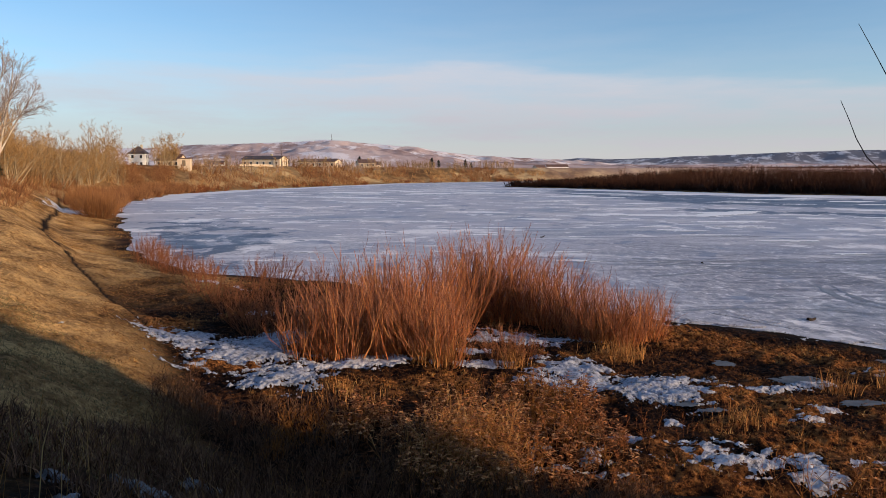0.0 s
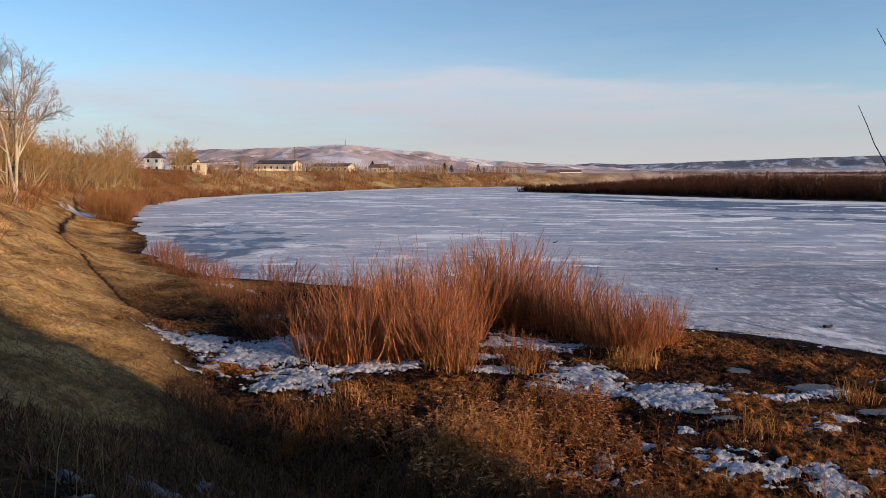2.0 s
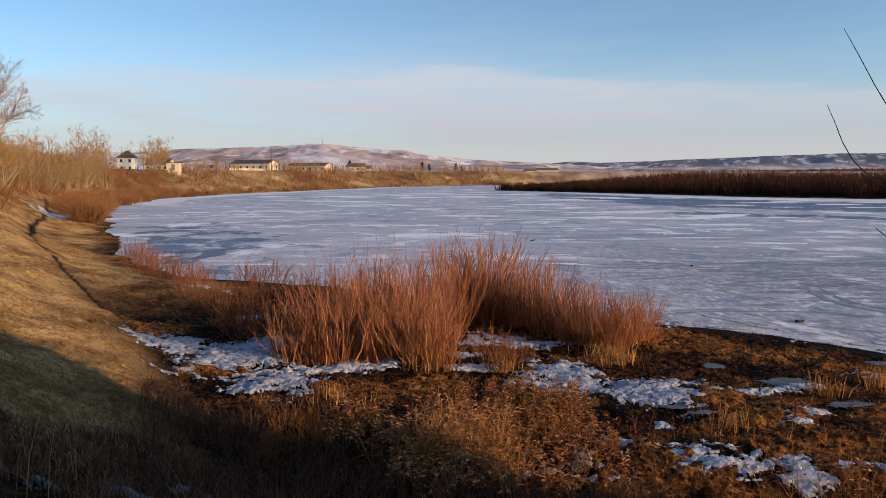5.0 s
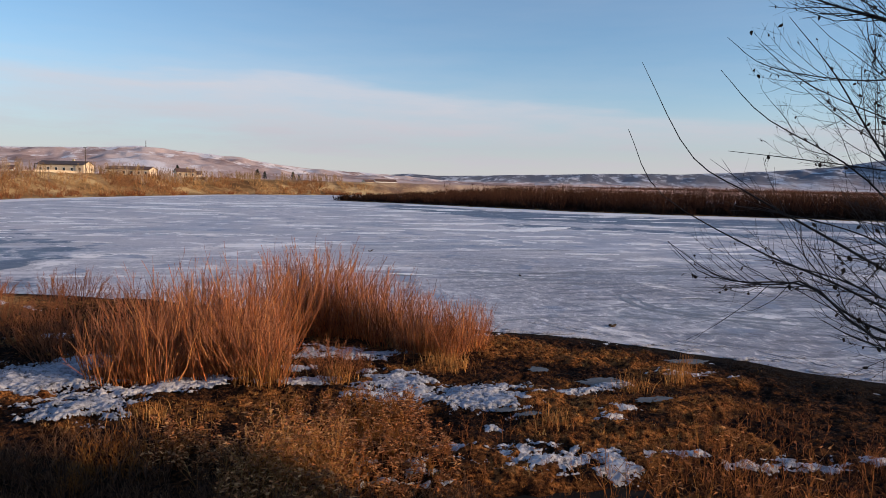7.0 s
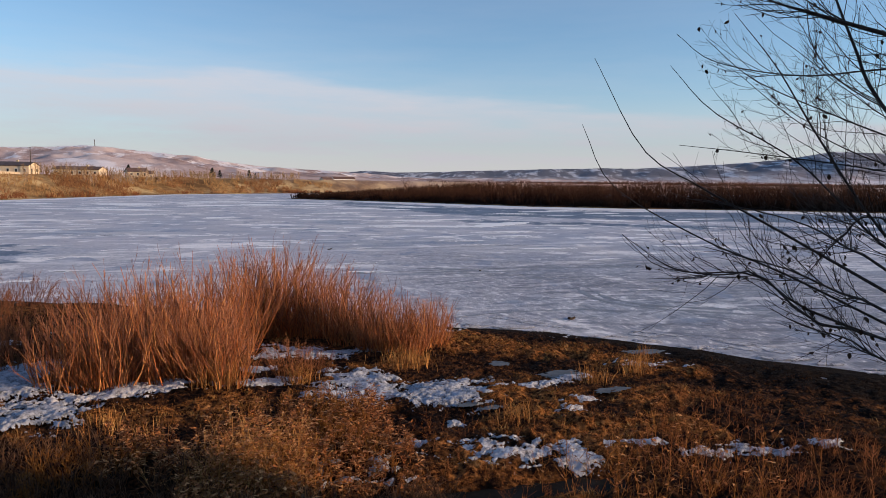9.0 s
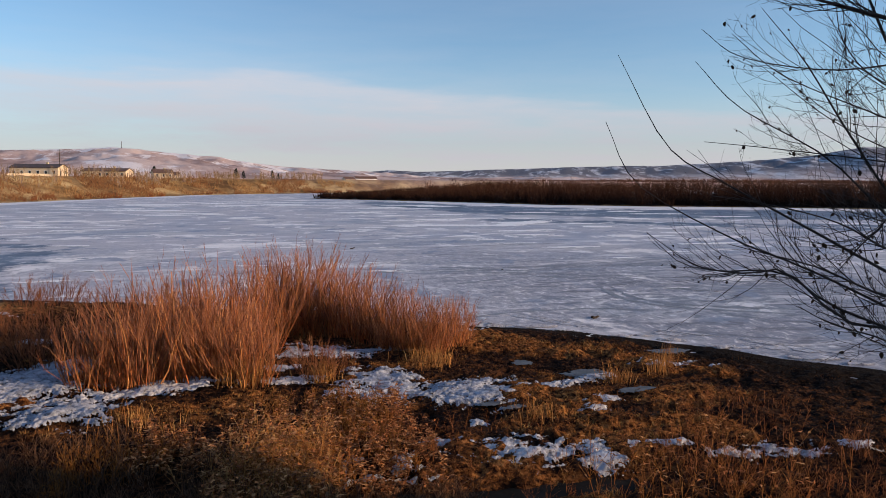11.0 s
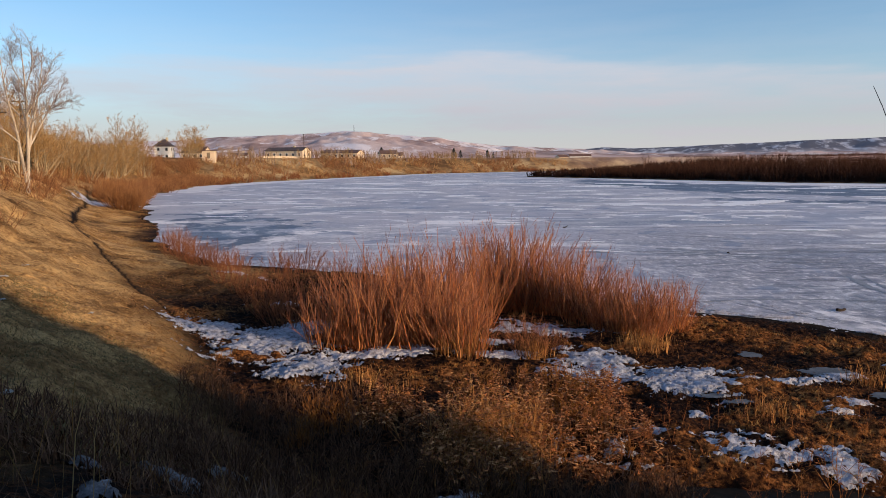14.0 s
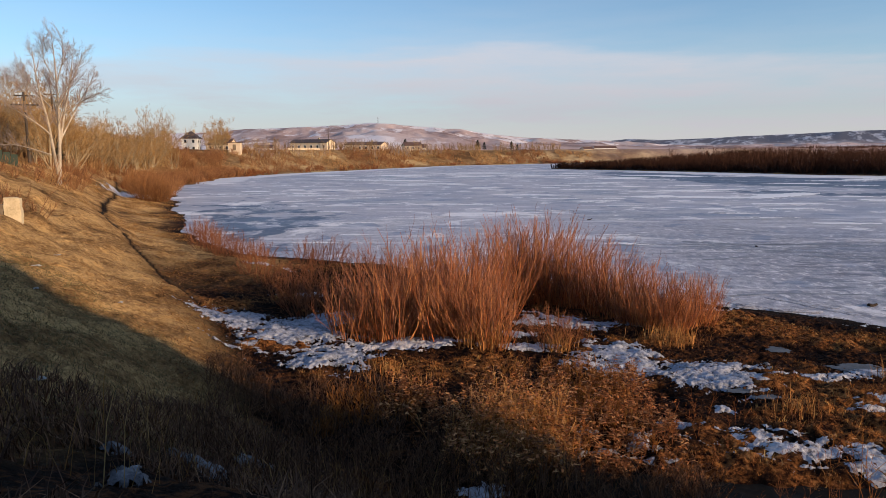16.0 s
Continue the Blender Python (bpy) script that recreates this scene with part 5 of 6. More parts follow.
tufts("slope_turf", "short tan turf on the bank", near_first, 5, 0.02, 0.06, 0.12, 0.006, M_TURF, 1.8)

# laid where the bank's shadow falls, deepening it by colour
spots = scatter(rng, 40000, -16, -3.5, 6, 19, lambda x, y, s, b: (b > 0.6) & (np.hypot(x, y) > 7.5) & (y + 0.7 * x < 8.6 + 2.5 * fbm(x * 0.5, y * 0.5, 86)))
tufts("olive_turf", "olive-brown withered turf low on the near slope, dulled for shade", spots[:6500], 9, 0.03, 0.11, 0.1, 0.007, M_TURF_SHADE, 1.5)
spots = scatter(rng, 30000, -16, 24, 12, 42, lambda x, y, s, b: (s > -0.15) & (s < 4.5) & (b < 0) & (fbm(x * 0.9, y * 0.9, 59) > 0.4))
tufts("shore_clods", "dark sodden clods and litter along the shoreline", spots[:3200], 7, 0.02, 0.07, 0.12, 0.014, M_CLOD, 2.4)
spots = clear_of_snow(scatter(rng, 26000, -9, 22, 10.5, 26, lambda x, y, s, b: (s > 1.5) & (b < 0.5) & (fbm(x * 0.7, y * 0.7, 66) > 0.5)), 1.1)
tufts("mud_clods", "dark clods of trampled mud and dead leaves", spots[:4200], 7, 0.02, 0.06, 0.13, 0.013, M_CLOD, 2.6)


strewn = []
for x, y, rx, ry, turn in PATCHES + MORE + REST[:4]:
    c, q, m = math.cos(radians(turn)), math.sin(radians(turn)), int(70 * rx * ry) + 6
    u = rng.normal(0, 0.62, (m, 2)) * [rx, ry]
    strewn.append(np.stack([x + u[:, 0] * c - u[:, 1] * q, y + u[:, 0] * q + u[:, 1] * c], 1))
tufts("snow_litter", "grit, dark clods and dead leaves strewn over the snow", np.concatenate(strewn), 4, 0.05, 0.1, 0.09, 0.014, M_LITTER, 2.0)


def weeds(name, label, places, low, high, mat, twigs=8, thick=0.004, leaf=0):
    n = len(places)
    start = np.column_stack([places, ground_at(places[:, 0], places[:, 1]) - 0.03])
    h = rng.uniform(low, high, n)
    p, q = shoots(rng, start, rng.normal(0, 0.16, (n, 3)) * [1, 1, 0] + [0, 0, 1], h, np.full(n, thick), 4, 0.09, 0.02, 0.5)
    s, w, l, r = fork(rng, p, q, twigs, 0.15, 1.0, 0.75, 0.42, h, 0.7)
    p2, q2 = shoots(rng, s, w, l, np.maximum(r, thick * 0.5), 2, 0.12, 0.1, 1.3)
    v, f = join(tubes(p, q, 3), tubes(p2, q2, 3))
    ob = tagged(arrays_part(name, v, f, mat), label, "weeds", kind="stuff")
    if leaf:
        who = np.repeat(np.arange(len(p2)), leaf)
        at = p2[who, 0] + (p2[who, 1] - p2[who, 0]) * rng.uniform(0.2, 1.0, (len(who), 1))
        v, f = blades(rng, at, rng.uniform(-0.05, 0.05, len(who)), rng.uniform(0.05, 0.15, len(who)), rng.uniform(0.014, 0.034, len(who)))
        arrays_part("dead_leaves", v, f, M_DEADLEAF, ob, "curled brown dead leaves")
    return ob


spots = scatter(rng, 16000, -9.0, 3.5, 6.5, 16.5, lambda x, y, s, b: (np.hypot(x, y) > 7.6) & ((np.degrees(np.arctan2(x, y)) > -26.5 + 4 * fbm(x, y, 9)) | (np.hypot(x, y) < 8.8)) & (y < 14.4 + 0.2 * x + 1.5 * fbm(x * 0.6, y * 0.6, 3)) & (y > 7.6 - 0.45 * (x + 4)) & (fbm(x * 0.7, y * 0.7, 47) > 0.33))
# weeds inside the cast shadow get the darkened colour and no leaves
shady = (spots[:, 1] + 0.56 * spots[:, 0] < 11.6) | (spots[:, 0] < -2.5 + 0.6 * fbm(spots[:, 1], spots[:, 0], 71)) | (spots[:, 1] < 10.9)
weeds("weed_thicket", "brown dead weeds crowding the foot of the bank, darkened for shade", spots[shady][:1150], 0.3, 0.8, M_WEED_SHADE, 8, 0.006)
weeds("leafy_weeds", "brown dead weeds with curled leaves on the flat, brightened for sunlight", spots[~shady][:420], 0.3, 0.7, M_WEED_LIT, 6, 0.006, 4)
tall = np.column_stack([rng.normal(0.35, 0.5, 330), rng.normal(11.45, 0.55, 330)])
weeds("tall_rust_weeds", "tall rust-coloured dead weeds with dry leaves by the pool", tall, 0.55, 1.2, M_GOLD, 7, 0.006, 3)
stalks = scatter(rng, 9000, -3.4, 3.0, 11.4, 17.2, lambda x, y, s, b: (y < 15.6 + 0.2 * x) & (fbm(x * 0.9, y * 0.9, 73) > 0.46))
weeds("rust_stalks", "upright rust-red dead stalks among the leafy weeds", stalks[:700], 0.25, 0.6, M_RUST, 5, 0.008)
spots = clear_of_snow(scatter(rng, 9000, 0, 13, 6.5, 14, lambda x, y, s, b: (np.hypot(x, y) > 8) & (np.abs(y - 10.75) > 0.5 * (x < 8)) & (fbm(x * 0.7, y * 0.7, 49) > 0.42)))
weeds("weed_stand", "thin brown weed stalks beside the melting snow", spots[:520], 0.2, 0.6, M_WEED_LIT, 6, 0.004)
spots = scatter(rng, 3000, -5.0, 1.8, 4.2, 11.2, lambda x, y, s, b: (np.hypot(x, y) > 5) & (fbm(x * 0.9, y * 0.9, 58) > 0.45))
tufts("pale_stalks", "tall pale grass stalks at the foot of the bank", spots[:150], 4, 0.4, 0.95, 0.12, 0.0035, M_STRAW, 0.6)
spots = scatter(rng, 300, 4.5, 9.5, 8.0, 11.0, lambda x, y, s, b: (fbm(x * 0.9, y * 0.9, 64) > 0.42))
weeds("weed_stalks", "tall forked weed stalks at the foot of the bank", spots[:46], 0.7, 1.5, M_RUST, 8, 0.0055, 1)
spots = scatter(rng, 3000, 7, 12.5, 7.5, 11.4, lambda x, y, s, b: fbm(x * 0.8, y * 0.8, 67) > 0.4)
weeds("bank_foot_weeds", "dark matted weeds below the near bank", spots[:380], 0.2, 0.55, M_WEED_LIT, 7, 0.005)
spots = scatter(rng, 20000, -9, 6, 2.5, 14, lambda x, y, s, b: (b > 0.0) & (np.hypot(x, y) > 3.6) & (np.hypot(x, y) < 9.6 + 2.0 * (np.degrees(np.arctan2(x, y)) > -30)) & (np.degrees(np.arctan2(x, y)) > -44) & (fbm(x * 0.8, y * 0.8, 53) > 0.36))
tufts("shaded_grass", "withered grass on the near bank, coloured dark for shade", spots[:3400], 10, 0.08, 0.34, 0.1, 0.007, M_WEED_SHADE, 1.2)
spots = scatter(rng, 20000, -34, 0, 9, 48, lambda x, y, s, b: (((b > 0.5) & (b < 22)) | ((x < -7) & (y > 21) & (s > 1))) & (outline(x, y, PATH) > 0.5) & (np.hypot(x, y) > 13) & (fbm(x * 0.45, y * 0.45, 57) > 0.5))
tufts("slope_tussocks", "coarse brown and golden grass tussocks on the slope", spots[:5200], 10, 0.03, 0.09, 0.16, 0.006, M_TUSSOCK, 1.6)


spots = scatter(rng, 9000, -48, -16, 44, 92, lambda x, y, s, b: (s > 0.5) & (b < 9) & (outline(x, y, PATH) > 0.7) & (fbm(x * 0.3, y * 0.3, 69) > 0.42))
tufts("shore_tussocks", "golden and brown grass tussocks on the low shore", spots[:2200], 12, 0.08, 0.2, 0.4, 0.012, M_TUSSOCK, 1.5)


def tussock(x, y, tall, wide, count, label="clump of tall golden dry grass on the flat"):
    a = rng.normal(0, wide, (count, 2))
    foot = np.column_stack([a, np.full(count, -0.03)])
    v, f = blades(rng, foot, tall * rng.uniform(0.5, 1.1, count), tall * rng.uniform(0.05, 0.45, count), 0.006 * rng.uniform(0.6, 1.4, count))
    ob = thing("grass_tussock", label, "grass", "tussocks")
    tagged(arrays_part("blade_tuft", v, f, M_GOLD, ob), kind="stuff")
    return stand(ob, x, y)


for x, y, tall, wide, count in ((0.6, 11.6, 1.15, 0.3, 420), (0.15, 11.9, 0.9, 0.3, 200), (-0.1, 18.4, 0.8, 0.3, 260), (1.9, 18.3, 0.6, 0.2, 200), (9.9, 16.2, 0.6, 0.22, 140),
                                (12.4, 17.5, 0.85, 0.14, 90), (11.7, 16.9, 0.7, 0.22, 140), (5.4, 19.6, 0.5, 0.4, 320), (-2.5, 15.6, 0.5, 0.35, 70), (-1.6, 14.6, 0.5, 0.4, 80), (6.4, 13.7, 0.45, 0.3, 120)):
    tussock(x, y, tall, wide, count)


# the shallow pool in the hollow
M_POOL = material("dark_pool", [(0.006, 0.006, 0.007), (0.02, 0.017, 0.014), (0.03, 0.028, 0.028)], 1.2, 0.75, 0.2)
M_POOL.node_tree.nodes["Principled BSDF"].inputs["Specular IOR Level"].default_value = 0.03
pool = snow_patch("pool", "shallow dark meltwater pool at the foot of the bank", 3.6, 10.75, 4.4, 0.62, -3, 201, 0.0, 0.5, 0.08, M_POOL, True)
pool.location.z = float(ground_at(np.array([3.6]), np.array([10.75]))[0]) + 0.13
tagged(pool, category="pool", kind="structure")


# frozen puddles on the mud
M_PUDDLE = material("puddle_ice", [(0.05, 0.058, 0.07), (0.11, 0.125, 0.145), (0.17, 0.185, 0.205)], 2.5, 0.75, 0.3)
for i, (x, y, rx, ry) in enumerate(((8.1, 18.7, 0.36, 0.34), (9.35, 17.0, 0.75, 0.36), (10.1, 15.3, 0.6, 0.24), (13.7, 19.2, 0.8, 0.34), (6.2, 14.6, 0.35, 0.2), (5.75, 15.0, 0.3, 0.22))):
    puddle = snow_patch("frozen_puddle", "small grey-blue frozen puddle in the mud", x, y, rx, ry, 0, 230 + i, 0.0, 0.9, 0.04, M_PUDDLE, True, "frozen puddles")
    puddle.location.z = float(ground_at(x + rx * np.array([0.0, 0.7, -0.7, 0.0, 0.0]), y + ry * np.array([0.0, 0.0, 0.0, 0.7, -0.7])).max()) + 0.015
    tagged(puddle, category="puddle")


# ---------------------------------------------------------------- houses and other works of man
M_WHITE = material("white_render", [(0.66, 0.64, 0.6), (0.8, 0.79, 0.76)], 0.4, 0.85, 0.3)
M_CREAM = material("cream_render", [(0.62, 0.48, 0.33), (0.76, 0.61, 0.44)], 0.4, 0.85, 0.3)
M_ROOF = material("dark_roofing", [(0.05, 0.036, 0.034), (0.12, 0.085, 0.075)], 0.5, 0.7, 0.3)
M_BROWN = material("brown_roofing", [(0.09, 0.05, 0.04), (0.14, 0.08, 0.06)], 0.5, 0.7, 0.3)
M_PANE = material("window_glass", [(0.02, 0.025, 0.03), (0.04, 0.045, 0.05)], 0.5, 0.12, 0.0)
M_TIMBER = material("weathered_timber", [(0.14, 0.11, 0.08), (0.26, 0.2, 0.14)], 2.0, 0.9, 0.5, stretch=(1, 1, 0.2))
M_POLE = material("dark_timber", [(0.05, 0.04, 0.032), (0.12, 0.09, 0.07)], 2.0, 0.9, 0.5, stretch=(1, 1, 0.2))
M_GREEN = material("green_paint", [(0.01, 0.024, 0.013), (0.018, 0.036, 0.02)], 1.0, 0.6, 0.2)
M_CONCRETE = material("pale_concrete", [(0.4, 0.31, 0.19), (0.64, 0.52, 0.34), (0.74, 0.63, 0.44)], 2.0, 0.9, 0.8)


def house(x, y, turn, length, depth, wall_h, roof_h, wall_mat, roof_mat, label, hip=False, across=5, storeys=1, z=None):
    ob = thing("house", label, "house", "houses on the far bank")
    a, b = length / 2, depth / 2
    bm = box(bmesh.new(), -a, a, -b, b, -1.5, wall_h)
    if not hip:
        for sx in (-1, 1):
            v = [bm.verts.new(c) for c in ((sx * (a - 0.01), -b, wall_h), (sx * (a - 0.01), b, wall_h), (sx * (a - 0.01), 0, wall_h + roof_h), (sx * (a - 0.3), -b, wall_h), (sx * (a - 0.3), b, wall_h), (sx * (a - 0.3), 0, wall_h + roof_h))]
            for q in ((0, 1, 2), (3, 5, 4), (0, 2, 5, 3), (1, 4, 5, 2)):
                bm.faces.new([v[i] for i in q])
    part("wall", bm, wall_mat, ob)
    bm = bmesh.new()
    o, t = 0.3, 0.2
    ridge_a = 0.15 * a if hip else a + o * 0.6
    for up in (0, t):
        for c in ((-a - o, -b - o, wall_h - 0.2 + up), (a + o, -b - o, wall_h - 0.2 + up), (a + o, b + o, wall_h - 0.2 + up), (-a - o, b + o, wall_h - 0.2 + up), (-ridge_a, 0, wall_h + roof_h + up), (ridge_a, 0, wall_h + roof_h + up)):
            bm.verts.new(c)
    bm.verts.ensure_lookup_table()
    sides = [(0, 1, 5, 4), (2, 3, 4, 5)] + ([(1, 2, 5), (3, 0, 4)] if hip else [])
    for q in sides:
        bm.faces.new([bm.verts[i + 6] for i in q])
        bm.faces.new([bm.verts[i] for i in reversed(q)])
    rim = [(0, 1), (1, 2), (2, 3), (3, 0)] if hip else [(0, 1), (1, 5), (5, 2), (2, 3), (3, 4), (4, 0)]
    for i, j in rim:
        bm.faces.new([bm.verts[i], bm.verts[j], bm.verts[j + 6], bm.verts[i + 6]])
    roof = part("roof", bm, roof_mat, ob)
    part("chimney", box(bmesh.new(), a * 0.3 - 0.4, a * 0.3 + 0.4, 0.6, 1.3, wall_h + roof_h * 0.4, wall_h + roof_h + 0.9, 0.03), M_CONCRETE, roof)
    for k in range(storeys):
        zc = (k + 0.55) * wall_h / storeys
        for side, n, half, off in ((0, across, a, b), (1, max(2, int(across * depth / length)), b, a)):
            for i in range(n):
                u = -half + (i + 0.5) * 2 * half / n
                for sgn in (-1, 1):
                    w, h = 0.42, 0.58
                    e = (u - w, u + w, off, off + 0.05) if sgn > 0 else (u - w, u + w, -off - 0.05, -off)
                    fr = (e[0] - 0.12, e[1] + 0.12, e[2] - 0.02, e[3] + 0.0) if sgn > 0 else (e[0] - 0.12, e[1] + 0.12, e[2] - 0.0, e[3] + 0.02)
                    pane_e = (e[0], e[1], off + 0.03, off + 0.07) if sgn > 0 else (e[0], e[1], -off - 0.07, -off - 0.03)
                    if side:
                        fr, pane_e = (fr[2], fr[3], fr[0], fr[1]), (pane_e[2], pane_e[3], pane_e[0], pane_e[1])
                    win = part("window", box(bmesh.new(), *fr, zc - h - 0.12, zc + h + 0.12), M_WHITE, ob)
                    part("pane", box(bmesh.new(), *pane_e, zc - h, zc + h), M_PANE, win)
    z0 = float(ground_at(np.array([x]), np.array([y]))[0]) if z is None else z
    ob.matrix_basis = pose(x, y, z0, 0, 0, turn)
    return ob


house(-113.0, 250.3, 10, 5.8, 5.8, 5.3, 2.4, M_WHITE, M_ROOF, "white two-storey house with a dark hipped roof", True, 2, 2, 7.0)
house(-81.5, 308.0, -14, 19.0, 8.0, 4.3, 1.3, M_CREAM, M_ROOF, "long cream building with a dark gabled roof", False, 6, 1, 7.0)
house(-59.5, 325.5, -14, 19.0, 8.0, 3.5, 1.1, M_CREAM, M_BROWN, "long low cream building with a brown roof", False, 6, 1, 6.9)
house(-101.5, 252.0, -8, 9.0, 6.0, 3.0, 2.0, M_CREAM, M_BROWN, "small cream house behind bare trees", False, 4, 1, 6.9)
house(-96.0, 286.0, 5, 6.0, 5.0, 2.2, 1.2, M_WHITE, M_BROWN, "low white outbuilding on the bank", False, 2, 1, 6.6)
house(-40.0, 350.0, 20, 9.0, 6.0, 2.6, 1.6, M_CREAM, M_BROWN, "small cream cottage with a brown roof", False, 3, 1)
house(150.0, 890.0, 10, 30.0, 10.0, 5.0, 3.0, M_WHITE, M_BROWN, "distant white farm building", False, 6, 1, 6.0)
house(112.0, 780.0, 30, 14.0, 8.0, 3.5, 2.5, M_CREAM, M_BROWN, "distant cream farm house", False, 4, 1, 6.0)
house(-56.0, 540.0, 0, 12.0, 8.0, 3.0, 2.5, M_CREAM, M_BROWN, "distant cottage among bare trees", False, 4, 1)

shed = thing("shed", "small cream garden shed on the bank slope", "shed")
part("wall", box(bmesh.new(), -2.0, 2.0, -1.6, 1.6, -2.0, 2.4, 0.04), M_CREAM, shed)
part("roof", box(bmesh.new(), -2.3, 2.3, -1.9, 1.9, 2.4, 2.6, 0.03), M_BROWN, shed)
part("door", box(bmesh.new(), -0.5, 0.5, -1.68, -1.6, 0.0, 1.9, 0.02), M_TIMBER, shed)
stand(shed, -84.0, 219.0, 10, 1.0, -0.6)


def garden_fence(x0, y0, x1, y1, tall, mat, label):
    ob = thing("fence", label, "fence", "fences on the bank")
    n = max(2, int(math.hypot(x1 - x0, y1 - y0) / 0.5))
    turn = math.degrees(math.atan2(y1 - y0, x1 - x0))
    step = math.hypot(x1 - x0, y1 - y0) / n
    for i in range(n):
        x, y = x0 + (x1 - x0) * (i + 0.5) / n, y0 + (y1 - y0) * (i + 0.5) / n
        z = float(ground_at(np.array([x]), np.array([y]))[0])
        b = part("board", box(bmesh.new(), -step * 0.47, step * 0.47, -0.02, 0.02, -0.2, tall, 0.01), mat, ob)
        b.matrix_basis = pose(x, y, z, 0, 0, turn)
    return ob


garden_fence(-46.5, 47.6, -39.0, 53.4, 1.0, M_GREEN, "dark green board fence behind the trees")
garden_fence(-104.0, 283.0, -74.0, 304.0, 1.2, M_CREAM, "pale fence in front of the long building")


def power_pole(x, y, tall, arms, turn):
    ob = thing("utility_pole", "weathered wooden utility pole with crossarms", "pole", "poles")
    p = np.array([[[0, 0, z] for z in np.linspace(-0.5, tall, 5)]])
    arrays_part("post", *tubes(p, np.linspace(0.16, 0.1, 5)[None], 8), M_POLE, ob)
    for k in range(arms):
        z = tall - 0.35 - 0.9 * k
        arm = part("crossarm", box(bmesh.new(), -1.2 + 0.35 * (1 - k), 1.2 - 0.35 * (1 - k), 0.1, 0.22, z - 0.07, z + 0.07, 0.01), M_POLE, ob)
        for u in (-0.9, -0.5, 0.5, 0.9):
            part("insulator", box(bmesh.new(), u * (0.7 + 0.3 * k) - 0.05, u * (0.7 + 0.3 * k) + 0.05, 0.11, 0.21, z + 0.07, z + 0.24, 0.02), M_WHITE, arm)
    return stand(ob, x, y, turn)


power_pole(-46.4, 65.2, 12.35 - float(ground_at(np.array([-46.4]), np.array([65.2]))[0]), 2, 33.7)
power_pole(-52.7, 79.0, 9.0, 2, 33.7)
power_pole(-72.0, 300.0, 11.0, 1, 0)

lamp = thing("street_lamp", "grey street lamp on a slim post above the bank", "lamp")
arrays_part("post", *tubes(np.array([[[0, 0, z] for z in np.linspace(-0.4, 8.0, 5)]]), np.linspace(0.09, 0.06, 5)[None], 8), M_CONCRETE, lamp)
arrays_part("arm", *tubes(curve_through([(0, 0, 7.9), (0.4, 0, 8.25), (1.2, 0, 8.35)], 6)[None], np.full((1, 6), 0.035), 6), M_CONCRETE, lamp)
part("head", box(bmesh.new(), 1.1, 1.75, -0.14, 0.14, 8.28, 8.42, 0.05), M_ROOF, lamp)
stand(lamp, -38.0, 48.1, 0)

block = thing("concrete_block", "broken pale concrete block standing on the slope", "block")
bm = box(bmesh.new(), -0.42, 0.42, -0.3, 0.3, -0.3, 1.35)
bmesh.ops.subdivide_edges(bm, edges=bm.edges[:], cuts=5, use_grid_fill=True)
for v in bm.verts:
    n = noise.noise_vector(v.co * 2.2)
    v.co += n * 0.07
    if v.co.z > 0.8 and v.co.x > 0.1:
        v.co.z -= 0.25 * (v.co.x - 0.1)
part("slab", bm, M_CONCRETE, block)
bm = box(bmesh.new(), -1.1, -0.46, -0.25, 0.35, -0.3, 0.95)
bmesh.ops.subdivide_edges(bm, edges=bm.edges[:], cuts=4, use_grid_fill=True)
for v in bm.verts:
    v.co += noise.noise_vector(v.co * 2.0 + Vector((5, 0, 0))) * 0.09
part("broken_wall", bm, M_TIMBER, block)
stand(block, -18.85, 25.25, 25, 0.66)

mast = thing("radio_mast", "thin lattice radio mast on the hilltop", "mast")
for dx, dy in ((-1, -1), (1, -1), (0, 1.2)):
    p = np.array([[[dx * (1.2 - z / 30), dy * (1.2 - z / 30), z] for z in np.linspace(-4, 26, 6)]])
    arrays_part("leg", *tubes(p, np.full((1, 6), 0.35), 4), M_ROOF, mast)
for z in (6, 14, 22):
    part("platform", box(bmesh.new(), -1.4, 1.4, -1.4, 1.4, z, z + 0.5), M_ROOF, mast)
stand(mast, -421.0, 2560.0)


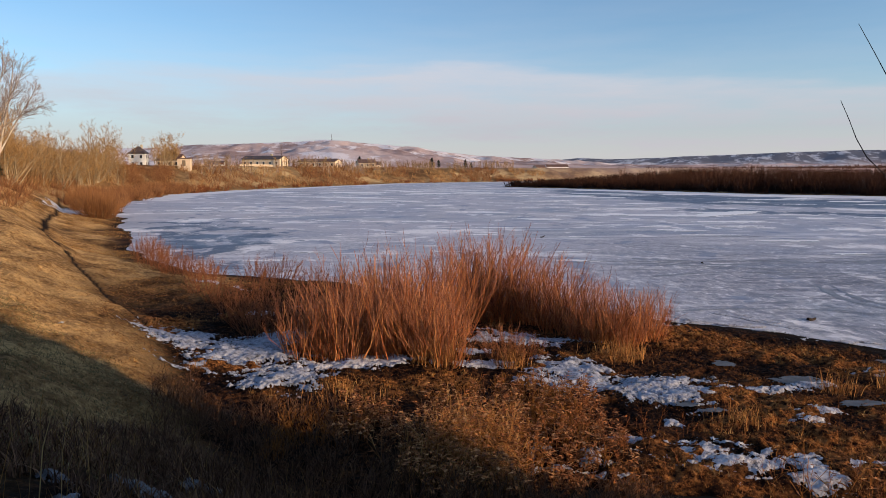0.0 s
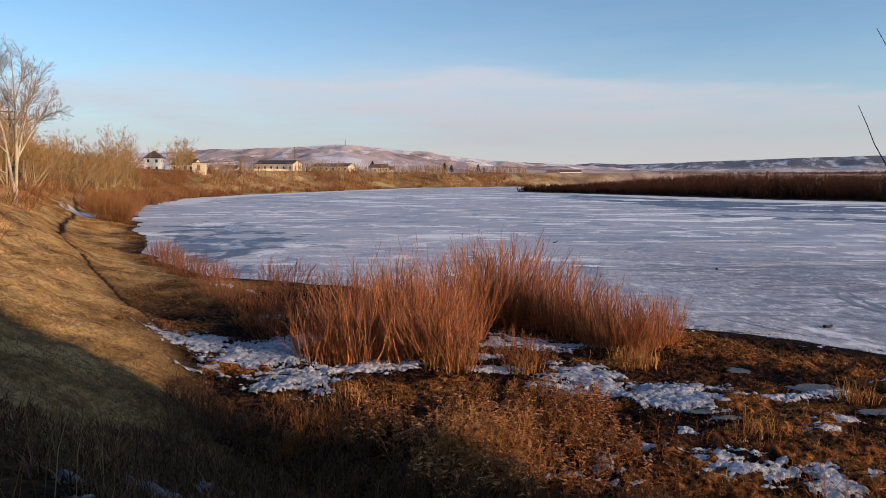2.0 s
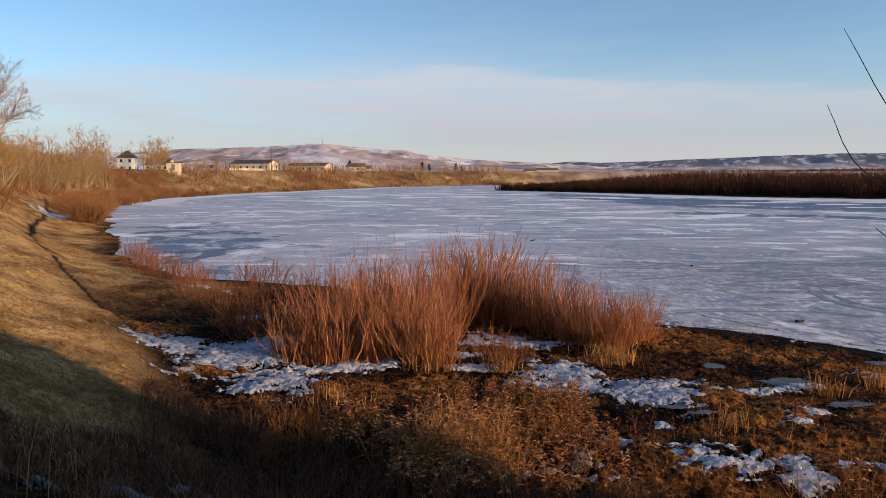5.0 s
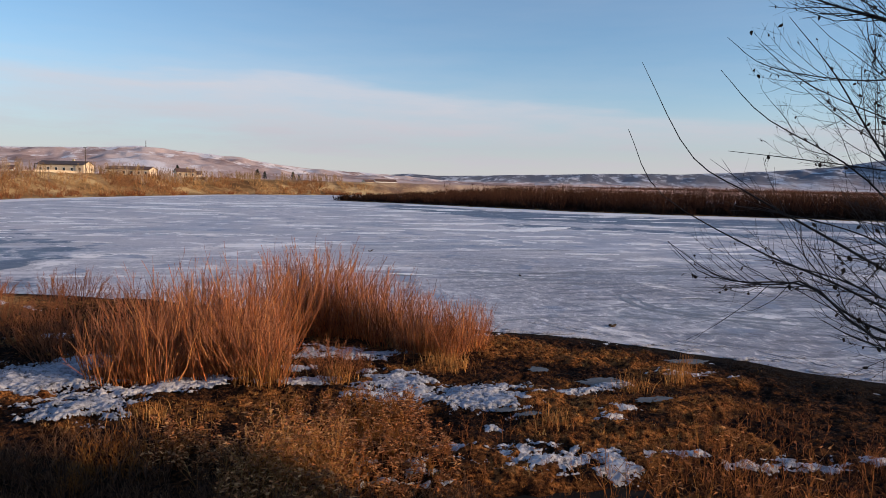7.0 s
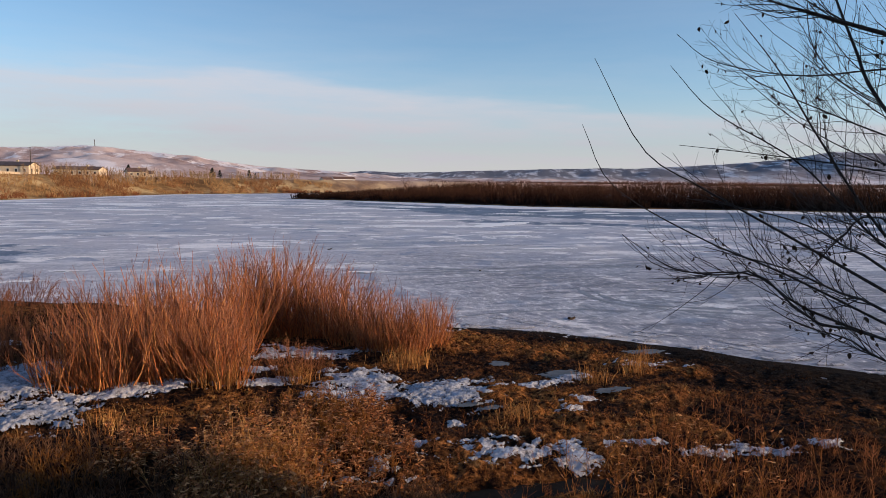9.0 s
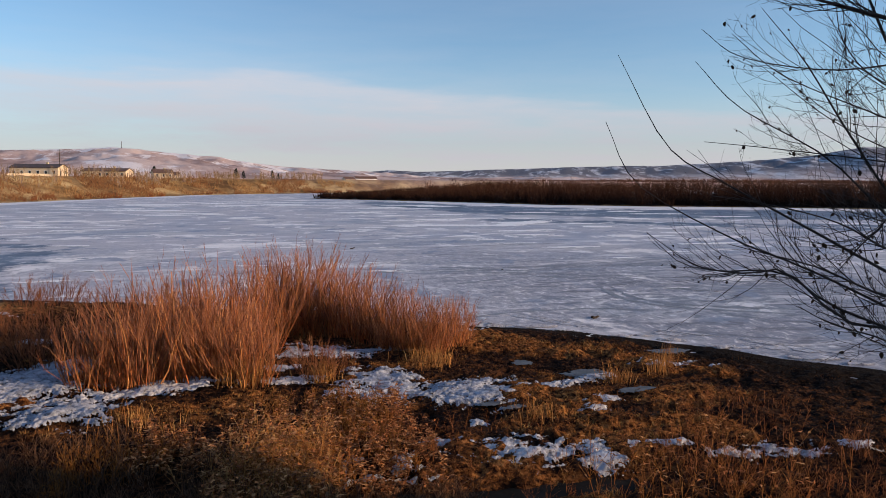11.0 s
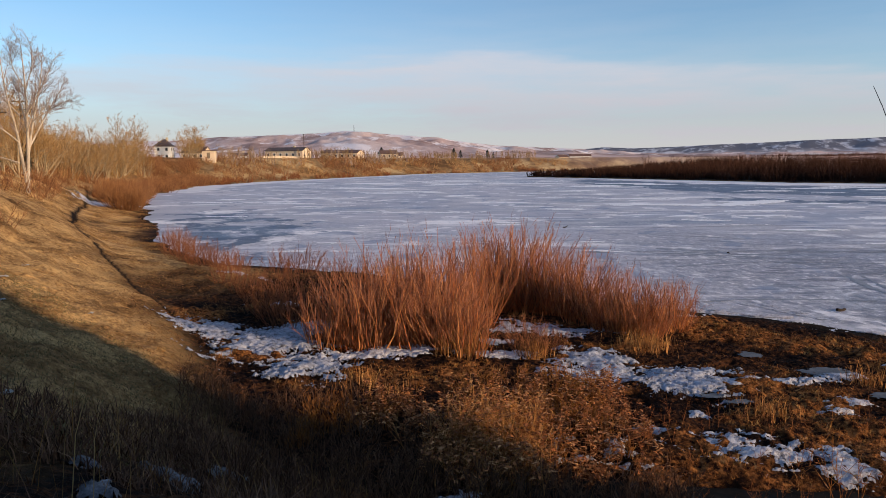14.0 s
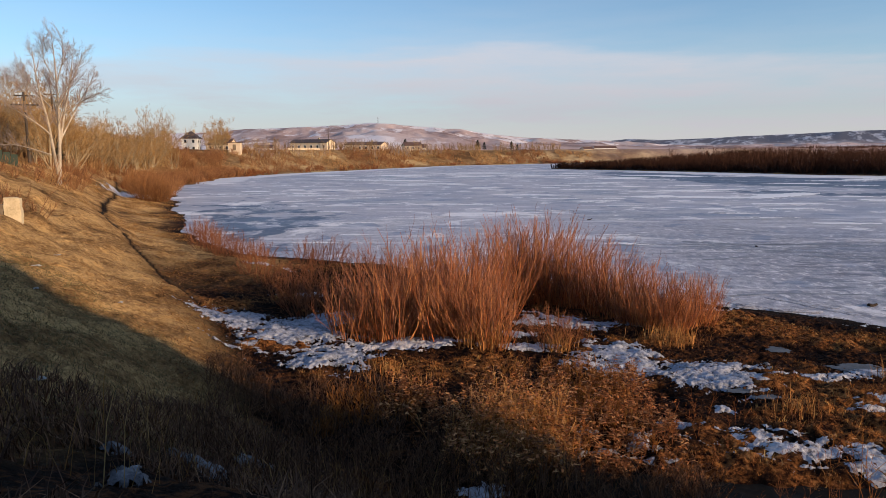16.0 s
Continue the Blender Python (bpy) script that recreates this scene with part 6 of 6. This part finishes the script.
def pine(seed, tall, wide):
    """A dark conifer: trunk, and tiers of drooping needle sprays."""
    rng = np.random.default_rng(seed)
    ob = thing("pine_tree", "dark green conifer on the far bank", "tree", "pines")
    p = np.array([[[0, 0, z] for z in np.linspace(-0.5, tall, 6)]])
    arrays_part("trunk", *tubes(p, np.linspace(0.03 * tall, 0.004 * tall, 6)[None], 6), M_DARKBARK, ob)
    n = 900
    h = rng.uniform(0.2, 1.0, n)
    a = rng.uniform(0, 2 * np.pi, n)
    r = wide * (1.08 - h) ** 0.7 * np.sqrt(rng.uniform(0.1, 1, n)) * (0.7 + 0.5 * fbm(a * 1.5, h * 6, seed))
    foot = np.stack([np.cos(a) * r, np.sin(a) * r, h * tall], 1)
    v, f = blades(rng, foot, 0.12 * tall * rng.uniform(-0.4, 0.6, n), 0.1 * tall, 0.02 * tall)
    arrays_part("foliage", v, f, M_NEEDLE, ob)
    return ob


M_NEEDLE = island_material("pine_needles", [(0.02, 0.03, 0.018), (0.04, 0.05, 0.03), (0.03, 0.035, 0.025)], 0.9)
one = pine(3, 7.0, 2.4)
stand(one, -51.8, 417.0)
for x, y, s in ((-10.0, 600.0, 1.4), (-4.0, 604.0, 1.1), (20.6, 620.0, 1.2), (26.0, 625.0, 0.9), (-50.5, 75.6, 0.55), (-52.0, 74.5, 0.45)):
    again(one, x, y, 40, s)


# scraps of litter on the slope
M_PAPER = material("weathered_paper", [(0.34, 0.33, 0.3), (0.5, 0.48, 0.45)], 8.0, 0.8, 0.4)
for i, (x, y, s) in enumerate(((-12.5, 17.4, 0.12), (-11.1, 15.3, 0.1), (-10.1, 17.3, 0.09), (-5.5, 7.5, 0.1), (-13.9, 20.4, 0.1))):
    bm = bmesh.new()
    bmesh.ops.create_grid(bm, x_segments=5, y_segments=4, size=1)
    for v in bm.verts:
        v.co = Vector((v.co.x, v.co.y * 0.6, 0.35 * noise.noise(v.co * 1.3 + Vector((i * 5.0, 0, 0))) + 0.25))
    extruded = bmesh.ops.extrude_face_region(bm, geom=bm.faces[:])
    bmesh.ops.translate(bm, verts=[e for e in extruded["geom"] if isinstance(e, bmesh.types.BMVert)], vec=(0, 0, 0.04))
    stand(tagged(part("paper_scrap", bm, M_PAPER), "crumpled scrap of white litter on the grass", "litter", "litter"), x, y, 50 * i, s)
